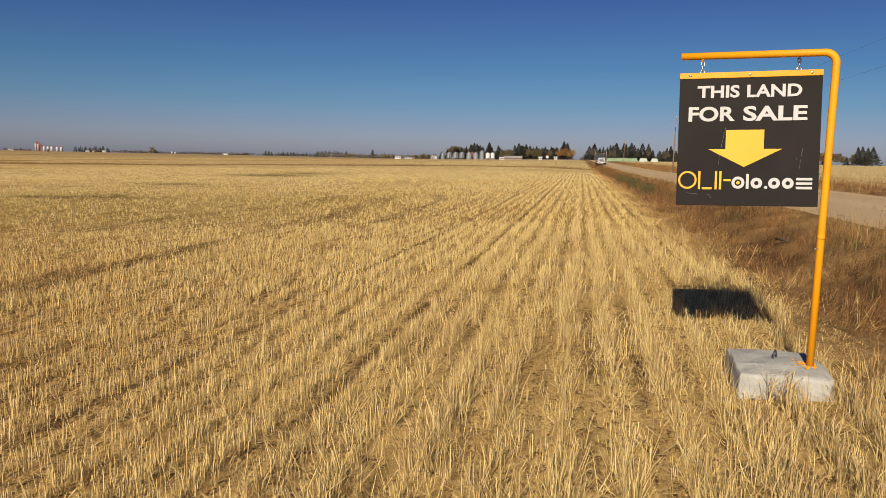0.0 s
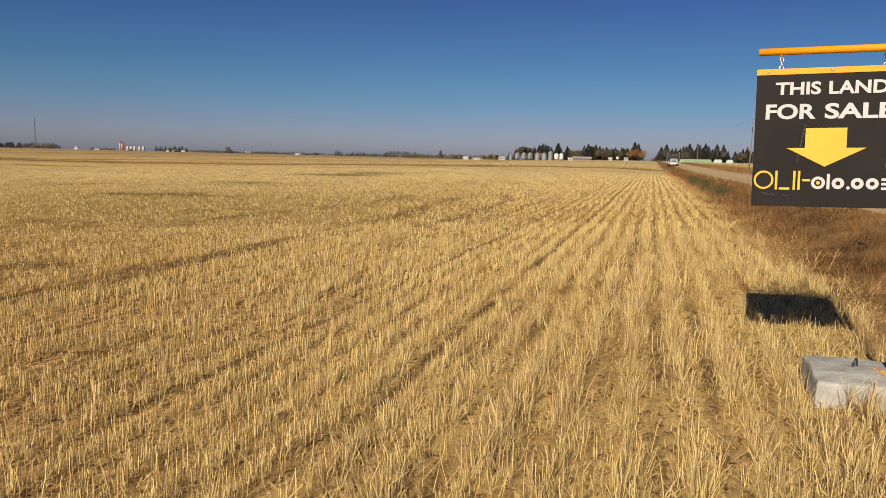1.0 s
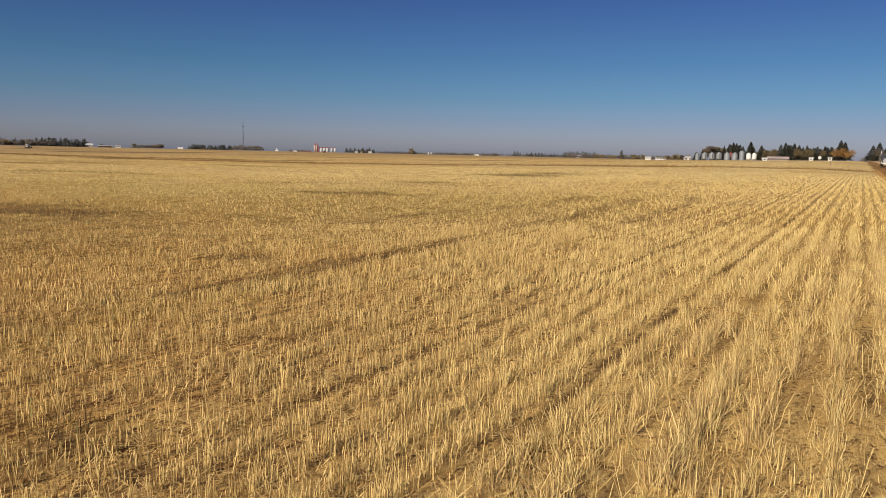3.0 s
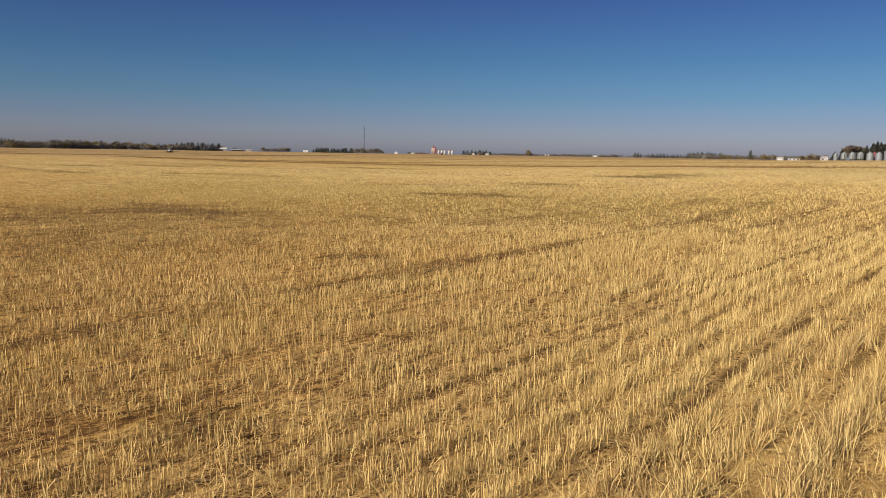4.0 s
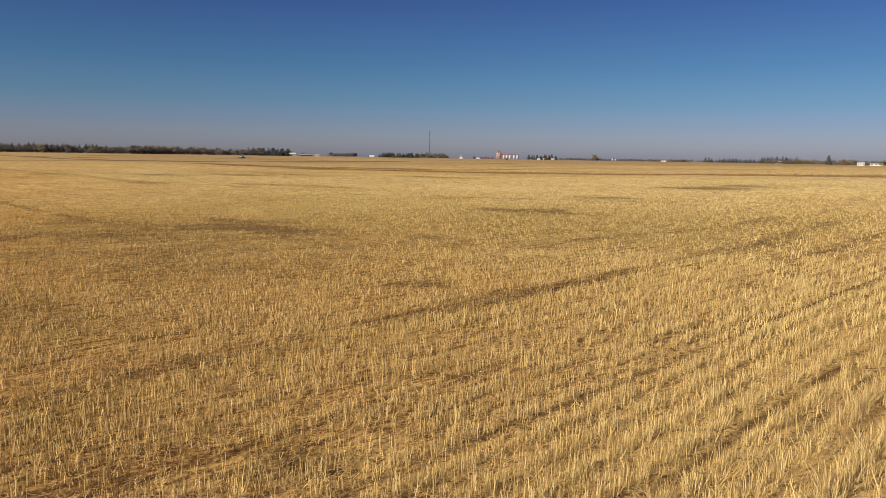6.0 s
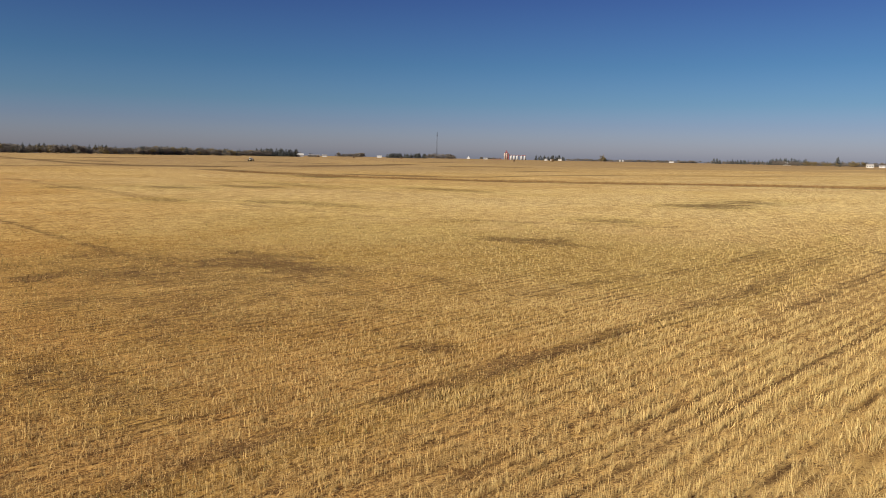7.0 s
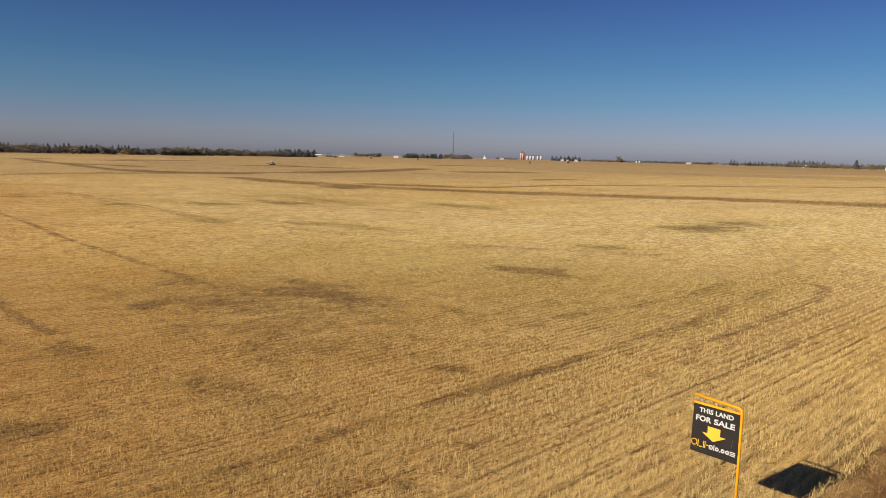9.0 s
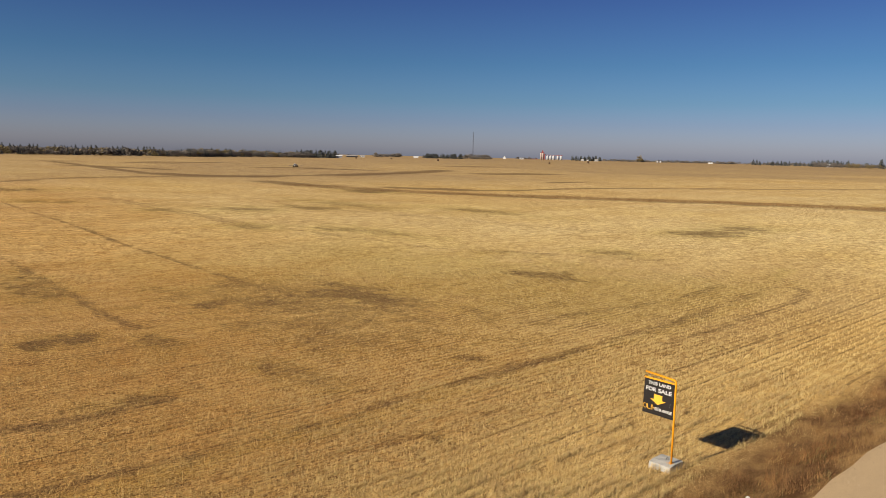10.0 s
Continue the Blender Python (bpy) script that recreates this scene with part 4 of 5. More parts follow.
def plant(kinds, az, d, h, g, group):
    src = kinds[g.randrange(len(kinds))]
    base = 11.0 if kinds is spruces else 9.0 if kinds is rusts else 8.0
    x, y, z = polar(az, d)
    m = pose(x, y, z - 0.1, 0, 0, g.uniform(0, 360)) 
    k = h / base
    if src.name not in used:
        used.add(src.name)
        ob = src
        ob.matrix_world = m
    else:
        ob = copy_thing(src, m)
    w = k * (g.uniform(1.1, 1.5) if kinds is spruces else g.uniform(0.75, 1.0))
    ob.scale = (w, w, k)
    tagged(ob, group=group)


g = random.Random(5)
# shelterbelt behind the grain bins: (bearing, height)
for az, h in ((10.6, 6.5), (10.2, 7.5), (9.1, 9), (8.75, 10), (8.4, 12), (8.15, 12.5), (7.95, 12), (7.7, 11), (7.0, 12.8), (6.8, 10), (6.3, 10.5), (6.1, 8.5),
              (5.05, 11), (4.75, 12.2), (4.5, 10.5), (4.2, 12), (3.9, 10.5), (3.65, 9.5), (3.4, 10), (3.2, 8.5), (3.0, 9), (2.75, 9.5), (2.55, 8), (2.3, 10), (2.1, 8.5), (1.9, 9.5), (1.35, 13.5), (1.1, 12.5)):
    plant(spruces, az, 660 + g.uniform(-12, 25), h * 1.18, g, "farmyard shelterbelt")
    plant(spruces, az + g.uniform(-0.2, 0.2), 690 + g.uniform(-8, 25), h * 1.1, g, "farmyard shelterbelt")
for az, h in ((12.6, 4.5), (12.1, 5), (11.6, 5), (9.95, 11), (9.7, 12.5), (9.45, 12.5), (9.2, 12), (8.95, 11), (5.7, 8.2), (5.35, 8), (4.9, 6.5)):
    plant(bares, az, 668 + g.uniform(-8, 20), h, g, "farmyard shelterbelt")
for az, h in ((6.5, 7.5), (5.95, 8.5), (5.55, 9), (4.0, 9.5), (3.55, 8.5), (3.3, 9), (2.95, 8), (2.4, 8.5)):
    plant(olives, az, 650 + g.uniform(-6, 10), h, g, "farmyard shelterbelt")
for az, h in ((1.55, 9.5), (1.15, 10), (0.75, 8.5)):
    plant(rusts, az, 640 + g.uniform(-5, 10), h, g, "farmyard shelterbelt")
# belt behind the wrapped bales
for k in range(34):
    az = -0.55 - 6.4 * k / 33 + g.uniform(-0.06, 0.06)
    if -5.6 < az < -5.25 or -1.0 > az > -1.25:
        continue
    plant(spruces, az, 455 + g.uniform(-10, 25), g.choice([7, 8.5, 9.5, 10.5, 11]) * (0.72 if az < -5.6 and az > -6.0 else 1), g, "roadside shelterbelt")
for k in range(5):
    plant(bares, -0.9 - 1.3 * k, 450 + g.uniform(0, 9), 6.5, g, "roadside shelterbelt")
# grove across the road
for k in range(15):
    az = -15.2 - 4.2 * k / 14 + g.uniform(-0.1, 0.1)
    plant((olives, spruces, olives, bares)[k % 4] if k < 11 else spruces, az, 430 + g.uniform(-8, 20), g.uniform(6.0, 7.5) + (2.6 if k > 10 else 0) - (1.5 if k in (8, 9) else 0), g, "grove across the road")
for k in range(26):
    az = -8 - 7 * k / 25 + g.uniform(-0.1, 0.1)
    plant(spruces, az, 470 + g.uniform(-8, 20), g.uniform(8, 11), g, "roadside shelterbelt")


# base colours lightened and greyed to imitate haze over distant trees
SPRUCE_FAR = crown_material("hazed_spruce_needles", (0.052, 0.056, 0.055), (0.085, 0.090, 0.082), (0.095, 0.095, 0.08))
BARE_FAR = crown_material("hazed_grey_twigs", (0.10, 0.088, 0.080), (0.15, 0.130, 0.112), (0.16, 0.138, 0.112))
OLIVE_FAR = crown_material("hazed_golden_leaves", (0.105, 0.084, 0.048), (0.165, 0.130, 0.068), (0.19, 0.145, 0.07))


def far_woods(name, label, material, spans, conifer):
    """Distant woods nobody could count: (bearing from, to, distance from, to, height, number)."""
    g = np.random.default_rng(len(name))
    out = []
    for a0, a1, d0, d1, h, count in spans:
        for _ in range(count):
            u = g.uniform()
            x, y, z = polar(a0 + (a1 - a0) * u, d0 + (d1 - d0) * u + g.uniform(0, 40))
            hh = h * g.uniform(0.5, 1.2)
            seed = int(g.integers(1, 10 ** 6))
            if conifer:
                p, o = conifer_points(hh, hh * g.uniform(0.22, 0.32), 190, seed)
                v = leaf_cloud(p, hh * 0.105 * (1.2 - 0.8 * p[:, 2:] / hh), seed, 0.3, o)
            else:
                v = leaf_cloud(broadleaf_points(hh, hh * g.uniform(0.45, 0.70), 170, seed, 7) - np.array([0, 0, hh * 0.16]), hh * 0.105, seed)
            out.append(v + np.array([x, y, z - 0.2]))
    v = np.concatenate(out)
    return tagged(mesh_object(name, v, np.arange(len(v)), 3, material), label, "woods", kind="stuff")


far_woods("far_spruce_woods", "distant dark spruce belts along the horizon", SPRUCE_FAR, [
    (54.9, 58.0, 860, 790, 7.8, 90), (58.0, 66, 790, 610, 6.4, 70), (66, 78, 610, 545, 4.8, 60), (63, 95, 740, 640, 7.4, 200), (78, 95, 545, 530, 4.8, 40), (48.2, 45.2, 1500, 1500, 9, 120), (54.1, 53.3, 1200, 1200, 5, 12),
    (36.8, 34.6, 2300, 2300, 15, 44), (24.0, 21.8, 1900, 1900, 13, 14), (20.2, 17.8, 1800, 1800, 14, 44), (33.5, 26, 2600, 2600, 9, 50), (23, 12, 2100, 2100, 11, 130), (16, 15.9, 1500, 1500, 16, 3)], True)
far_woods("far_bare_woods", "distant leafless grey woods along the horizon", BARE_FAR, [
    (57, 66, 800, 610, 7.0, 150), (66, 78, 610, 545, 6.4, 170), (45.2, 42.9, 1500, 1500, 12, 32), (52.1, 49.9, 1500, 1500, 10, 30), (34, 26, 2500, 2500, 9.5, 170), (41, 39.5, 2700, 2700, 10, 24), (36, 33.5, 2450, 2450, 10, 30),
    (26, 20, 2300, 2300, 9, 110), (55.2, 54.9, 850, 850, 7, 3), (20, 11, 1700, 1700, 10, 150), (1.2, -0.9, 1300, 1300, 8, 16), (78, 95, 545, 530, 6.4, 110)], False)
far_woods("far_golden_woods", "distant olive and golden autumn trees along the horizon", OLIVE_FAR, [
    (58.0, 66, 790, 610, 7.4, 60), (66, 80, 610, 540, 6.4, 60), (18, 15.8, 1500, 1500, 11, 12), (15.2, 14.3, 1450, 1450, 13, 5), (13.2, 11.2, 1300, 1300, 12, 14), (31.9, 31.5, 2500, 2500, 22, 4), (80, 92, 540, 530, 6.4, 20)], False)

# ---- farmyard ----
GALV = simple("galvanised_bin_steel", (0.20, 0.215, 0.225), 0.5, 0.35, 0.2, 1.0, 0.1)
WHITE_STEEL = simple("white_painted_steel", (0.50, 0.495, 0.48), 0.6, 0, 0.08, 0.6, 0.05)
# red dulled to a pinkish tone to imitate haze over the elevator
RED_STEEL = simple("hazed_red_steel", (0.19, 0.062, 0.064), 0.7, 0, 0.2, 0.5, 0.05)
DARK_STEEL = simple("dark_steel", (0.05, 0.05, 0.055), 0.5, 0.3, 0.2, 2)
ROOF_GREY = simple("weathered_grey_roofing", (0.28, 0.26, 0.24), 0.8, 0, 0.2, 1)
GLASS_DARK = simple("dark_window_glass", (0.012, 0.014, 0.018), 0.3, 0, 0.1, 1, 0)
WOOD_POLE = simple("weathered_pole_wood", (0.20, 0.15, 0.105), 0.9, 0, 0.3, 3)
TYRE = simple("black_rubber", (0.02, 0.02, 0.02), 0.8, 0, 0.2, 8)
CHROME = simple("polished_chrome", (0.60, 0.60, 0.61), 0.25, 1.0, 0.05, 4, 0)


def grain_bin(r, eave, peak, material, hopper=False):
    b = new("grain_bin")
    lift = 1.3 if hopper else 0.0
    prof = []
    rings = 9
    for k in range(rings):
        z = lift + (eave - lift) * k / rings
        prof += [(r, z), (r * 1.006, z + (eave - lift) / rings * 0.5)]
    prof.append((r, eave))
    part("bin_wall", lathe(prof, 28), material, b)
    part("bin_roof", lathe([(r * 1.04, eave - 0.02), (r * 1.04, eave + 0.05), (r * 0.2, peak - 0.1), (r * 0.18, peak), (0.05, peak + 0.08)], 28), material, b, "conical ribbed steel roof")
    bm = bmesh.new()
    box(bm, r - 0.02, r + 0.10, -0.25, 0.25, lift + 0.2, eave, 0.01)
    part("ladder_strip", bm, DARK_STEEL, b, "dark ladder up the wall")
    if hopper:
        part("hopper", lathe([(0.3, 0.35), (r * 0.98, lift), (r, lift + 0.05)], 24), material, b)
        for k in range(8):
            a = math.pi / 4 * k
            bm = bmesh.new()
            tube(bm, [(r * 0.97 * math.cos(a), r * 0.97 * math.sin(a), -0.1), (r * 0.97 * math.cos(a), r * 0.97 * math.sin(a), lift)], 0.09, 6)
            part("support_leg", bm, material, b)
    return b


def put_bin(src, az, d, label, turn=0):
    x, y, z = polar(az, d)
    ob = src if src.name not in used else copy_thing(src, pose(x, y, z, 0, 0, turn))
    used.add(src.name)
    ob.matrix_world = pose(x, y, z, 0, 0, turn)
    tagged(ob, label, "grain bin", "farmyard grain bins")


round_bin, tall_bin, hop_bin, white_bin, small_bin, red_bin = grain_bin(2.35, 4.6, 6.3, GALV), grain_bin(2.0, 6.4, 7.6, GALV), grain_bin(2.2, 5.0, 6.4, GALV, True), grain_bin(1.75, 4.7, 5.8, WHITE_STEEL, True), grain_bin(1.6, 4.6, 5.9, GALV), grain_bin(1.7, 5.2, 6.4, RED_STEEL)
put_bin(small_bin, 10.56, 612, "small round galvanised steel grain bin", 200)
for az in (10.06, 9.56, 9.08):
    put_bin(hop_bin, az, 612, "galvanised hopper-bottom grain bin on short legs", 200 + az * 9)
put_bin(round_bin, 8.54, 612, "round galvanised steel grain bin with a cone roof", 210)
put_bin(round_bin, 8.02, 614, "round galvanised steel grain bin with a cone roof", 160)
put_bin(red_bin, 8.28, 620, "dull red steel grain bin behind the grey ones", 180)
put_bin(tall_bin, 7.55, 612, "tall shiny galvanised steel grain bin", 190)
put_bin(white_bin, 7.10, 608, "white hopper-bottom grain bin", 190)
put_bin(white_bin, 6.74, 608, "white hopper-bottom grain bin", 220)


def building(name, az, d, w, dep, wall_h, roof_h, wall, roof, label, turn=0.0, windows=0, category="building"):
    x, y, z = polar(az, d)
    b = thing(name, pose(x, y, z, 0, 0, az + turn), label, category)
    bm = bmesh.new()
    box(bm, -w / 2, w / 2, -dep / 2, dep / 2, -0.3, wall_h)
    part("wall", bm, wall, b)
    bm = bmesh.new()
    o = 0.4
    prism_pts = [(-dep / 2 - o, wall_h - 0.05), (0, wall_h + roof_h), (dep / 2 + o, wall_h - 0.05), (dep / 2 + o, wall_h - 0.22), (-dep / 2 - o, wall_h - 0.22)]
    prism(bm, prism_pts, -w / 2 - o, w / 2 + o)
    bmesh.ops.rotate(bm, verts=bm.verts[:], cent=(0, 0, 0), matrix=Matrix.Rotation(math.pi / 2, 3, "Z"))
    part("roof", bm, roof, b)
    for k in range(windows):
        cx = -w / 2 + w * (k + 0.5) / windows
        bm = bmesh.new()
        box(bm, cx - w / windows * 0.22, cx + w / windows * 0.22, -dep / 2 - 0.05, -dep / 2 + 0.02, wall_h * 0.35, wall_h * 0.8)
        part("window", bm, GLASS_DARK, b, "dark window pane")
    return b


building("long_barn", 5.18, 618, 14.5, 7, 1.9, 1.2, simple("brown_grey_siding", (0.22, 0.17, 0.15), 0.8, 0, 0.2, 0.5), simple("pale_pink_roofing", (0.34, 0.28, 0.26), 0.7, 0, 0.15, 0.5), "long low barn with a pale pinkish steel roof", 0, 7)
building("white_shed", 11.34, 600, 2.6, 2.4, 1.9, 0.7, WHITE_STEEL, ROOF_GREY, "small white shed at the yard edge", 10, 1)
building("white_shed", 6.05, 604, 3.2, 2.4, 1.6, 0.6, WHITE_STEEL, WHITE_STEEL, "low white shed beside the grain bins", 5, 1)
building("white_shed", 3.1, 615, 2.6, 2.4, 1.7, 0.6, WHITE_STEEL, WHITE_STEEL, "small white shed among the spruces", 0, 1)
building("white_shed", 1.95, 600, 2.4, 2.2, 2.0, 0.6, WHITE_STEEL, ROOF_GREY, "small white shed by the driveway", 0, 1)
x, y, z = polar(2.58, 606)
tank = thing("fuel_tank", pose(x, y, z, 0, 0, 3), "round white fuel tank on a steel stand", "tank")
bm = lathe([(0.3, -0.9), (1.1, -0.7), (1.2, 0), (1.1, 0.7), (0.3, 0.9)], 20)
bmesh.ops.rotate(bm, verts=bm.verts[:], cent=(0, 0, 0), matrix=Matrix.Rotation(math.pi / 2, 3, "X"))
bmesh.ops.translate(bm, verts=bm.verts[:], vec=(0, 0, 2.0))
part("tank_shell", bm, WHITE_STEEL, tank)
for dx in (-0.7, 0.7):
    for dy in (-0.6, 0.6):
        bm = bmesh.new()
        tube(bm, [(dx, dy, -0.1), (dx * 0.8, dy, 1.3)], 0.06, 6)
        part("stand_leg", bm, DARK_STEEL, tank)

PALE_BOARDS = simple("dull_pale_boards", (0.26, 0.25, 0.25), 0.8, 0, 0.15, 0.5)
# farmhouses and sheds scattered along the horizon: bearing, distance, width, wall height
for az, d, w, h, name, label in ((54.72, 860, 7, 2.6, "white_barn", "white barn at the end of a tree belt"), (48.75, 1450, 9, 2.8, "white_barn", "wide white barn beside a dark hedge"), (52.9, 1250, 8, 2.5, "farm_shed", "low pale farm shed on the horizon"),
                                 (40.6, 2700, 14, 4, "farm_shed", "low pale farm shed on the horizon"), (36.0, 2250, 9, 3.6, "farmhouse", "white farmhouse in front of dark spruces"), (35.6, 2250, 6, 3, "farmhouse", "white farmhouse in front of dark spruces"),
                                 (34.95, 2250, 10, 4.0, "farmhouse", "white farmhouse at the end of a spruce belt"), (26.8, 2400, 14, 4, "farm_shed", "pale farm shed among leafless trees"), (19.05, 1750, 14, 4, "white_barn", "white barn before a dark wood"),
                                 (14.0, 1350, 10, 4, "farmhouse", "white farmhouse between golden trees"), (13.1, 1400, 18, 3, "long_shed", "long low shed with a green-grey roof"), (11.2, 1250, 8, 5, "farmhouse", "tall white farmhouse by an orchard"),
                                 (70.2, 620, 3.4, 2.2, "farmhouse", "pale house half hidden in trees"), (74.5, 600, 3.4, 2.2, "farmhouse", "pale house half hidden in trees"), (64.2, 720, 6, 4, "farmhouse", "white gabled house in a tree belt"), (66.5, 690, 4.2, 2.6, "farmhouse", "grey house in a tree belt"),
                                 (72.6, 605, 3.2, 2.0, "farmhouse", "pale house half hidden in trees"), (53.7, 1200, 18, 2.2, "long_shed", "long dark machine shed on the horizon")):
    building(name, az, d, w, w * 0.6, h, h * 0.45, DARK_STEEL if "dark machine" in label else PALE_BOARDS if "in trees" in label or "tree belt" in label else WHITE_STEEL, ROOF_GREY if name != "white_barn" else WHITE_STEEL, label, 0, 0 if "barn" in name else 3)
for az in (30.50, 30.28):
    put_bin(white_bin, az, 1900, "white hopper grain bin standing far out", 200)
    bpy.context.view_layer.update()

# ---- grain elevator ----
ex, ey, ez = polar(39.0, 3000)
elevator = thing("grain_elevator", pose(ex, ey, ez, 0, 0, 39), "tall red and cream grain elevator with white silos", "grain elevator")
SILO_STEEL = simple("dull_white_silo_steel", (0.36, 0.36, 0.36), 0.6, 0, 0.08, 0.3, 0.05)
CREAM = simple("cream_concrete", (0.36, 0.28, 0.25), 0.8, 0, 0.1, 0.1)
for k, cx in enumerate((-6.5, 0.5)):
    bm = lathe([(4.2, -1), (4.2, 25), (3.9, 26)], 20)
    bmesh.ops.translate(bm, verts=bm.verts[:], vec=(cx, 0, 0))
    part("storage_tower", bm, CREAM, elevator, "cream concrete storage tower")
bm = bmesh.new()
box(bm, -7.5, 3.5, -4, 4, 26, 29.5, 0.1)
part("head_house", bm, RED_STEEL, elevator, "red steel head house")
bm = bmesh.new()
box(bm, -4, 0, -2, 2, 29.5, 36.5, 0.1)
part("leg_tower", bm, RED_STEEL, elevator, "narrow red leg tower")
bm = bmesh.new()
box(bm, 4.9, 9.5, -3.5, 3.5, -1, 22, 0.1)
part("workhouse", bm, RED_STEEL, elevator, "red steel workhouse")
bm = bmesh.new()
tube(bm, [(2, 0, 33), (9, 0, 22), (14, 0, 16.5)], 0.9, 6)
part("spout", bm, RED_STEEL, elevator, "sloping red spout")
bm = bmesh.new()
box(bm, 12, 78, -1.2, 1.2, 17.6, 19.4)
part("conveyor", bm, RED_STEEL, elevator, "red conveyor bridge over the silos")
for cx in (19, 31, 43, 60, 73):
    bm = lathe([(4.6, -1), (4.6, 15), (1.0, 17.4)], 22)
    bmesh.ops.translate(bm, verts=bm.verts[:], vec=(cx, 0, 0))
    part("silo", bm, SILO_STEEL, elevator, "white steel silo")
bm = bmesh.new()
box(bm, -60, -20, -5, 5, -1, 3.5, 0.1)
part("loading_shed", bm, RED_STEEL, elevator, "long low red loading shed")
ex, ey, ez = polar(41.92, 2800)
mill = thing("feed_mill", pose(ex, ey, ez, 0, 0, 42) @ Matrix.Diagonal((0.7, 0.7, 0.75, 1)), "small white feed mill with a square tower", "mill")
bm = bmesh.new()
box(bm, -8, 8, -4, 4, -1, 7, 0.1)
part("mill_hall", bm, WHITE_STEEL, mill)
bm = bmesh.new()
box(bm, -2, 2, -2, 2, 7, 15, 0.1)
part("mill_tower", bm, WHITE_STEEL, mill)

# ---- radio mast ----
mx, my, mz = polar(44.35, 1600)
mast = thing("radio_mast", pose(mx, my, mz, 0, 0, 20), "thin dark steel lattice radio mast", "mast")
for k in range(3):
    a = 2 * math.pi * k / 3
    bm = bmesh.new()
    tube(bm, [(0.9 * math.cos(a), 0.9 * math.sin(a), -0.5), (0.7 * math.cos(a), 0.7 * math.sin(a), 57)], 0.14, 6)
    part("mast_leg", bm, DARK_STEEL, mast)
for j in range(24):
    z = 1 + j * 2.35
    for k in range(3):
        a, b = 2 * math.pi * k / 3, 2 * math.pi * (k + 1) / 3
        bm = bmesh.new()
        tube(bm, [(0.85 * math.cos(a), 0.85 * math.sin(a), z), (0.85 * math.cos(b), 0.85 * math.sin(b), z + 2.3)], 0.07, 4)
        part("lattice_bar", bm, DARK_STEEL, mast)
bm = bmesh.new()
box(bm, -1.0, 1.0, -0.6, 0.6, 48.4, 50.0, 0.2)
part("antenna_drum", bm, DARK_STEEL, mast, "small dark antenna drum near the top")

# ---- power poles beside the road ----
POLE_X, POLE_H, pole_ys = 15.8, 8.3, (-17, 128, 273, 418, 563, 708)


def power_pole(y):
    p = thing("power_pole", pose(POLE_X, y, float(height(POLE_X, y)), 0, 0.6, 0), "weathered slim wooden power pole beside the gravel road", "power pole", "roadside power poles")
    bm = bmesh.new()
    tube(bm, [(0, 0, -0.5), (0, 0, POLE_H)], [0.11, 0.075], 10)
    part("shaft", bm, WOOD_POLE, p)
    bm = bmesh.new()
    box(bm, -0.06, 0.06, -0.2, -0.08, POLE_H - 2.2, POLE_H - 1.5, 0.01)
    part("bracket", bm, DARK_STEEL, p, "dark steel bracket")
    for z in (POLE_H, POLE_H - 1.4):
        bm = lathe([(0.05, z), (0.07, z + 0.08), (0.04, z + 0.2)], 8)
        if z < POLE_H:
            bmesh.ops.translate(bm, verts=bm.verts[:], vec=(0, -0.14, 0))
        part("insulator", bm, WHITE_STEEL, p, "pale glazed insulator")


for y in pole_ys:
    power_pole(y)
for drop in (0.0, 1.4):
    pts = []
    for a, b in zip(pole_ys, pole_ys[1:]):
        za, zb = float(height(POLE_X, a)) + POLE_H + 0.15 - drop, float(height(POLE_X, b)) + POLE_H + 0.15 - drop
        for k in range(8):
            t = k / 8
            pts.append((POLE_X, a + (b - a) * t - (0.14 if drop else 0), za + (zb - za) * t - 1.1 * 4 * t * (1 - t)))
    bm = bmesh.new()
    tube(bm, pts, 0.004, 5)
    wire = part("power_line", bm, DARK_STEEL, None)
    tagged(wire, "thin sagging power line between wooden poles", "cable")

# ---- wrapped bales ----
BALE = simple("pale_green_bale_wrap", (0.20, 0.27, 0.16), 0.6, 0, 0.3, 1.5)
BALE2 = simple("white_bale_wrap", (0.36, 0.40, 0.35), 0.6, 0, 0.1, 1.5)


def wrapped_bale(material):
    bm = lathe([(0.30, -0.62), (0.62, -0.61), (0.72, -0.52), (0.74, 0), (0.72, 0.52), (0.62, 0.61), (0.30, 0.62)], 20)
    bmesh.ops.rotate(bm, verts=bm.verts[:], cent=(0, 0, 0), matrix=Matrix.Rotation(math.pi / 2, 3, "Y"))
    for v in bm.verts:
        v.co.z = max(v.co.z, -0.66) + 0.66
        v.co = (v.co + noise.noise_vector(v.co * 2) * 0.03) * 0.66
    me = bpy.data.meshes.new("wrapped_bale")
    bm.to_mesh(me)
    bm.free()
    me.materials.append(material)
    return me


bale_green, bale_white = wrapped_bale(BALE), wrapped_bale(BALE2)
g = random.Random(9)
for row in range(2):
    for k in range(17 - row):
        az = -1.90 - (4.05 - 1.90) * (k + 0.5 * row) / 16
        x, y, z = polar(az, 372)
        ob = new("wrapped_bale", bale_green)
        ob.matrix_world = pose(x, y - row * 0.02, z + row * 0.78, 0, 0, 90 + g.uniform(-9, 9))
        tagged(ob, "round bale in pale green plastic wrap, stacked in a row", "bale", "wrapped bale stack")
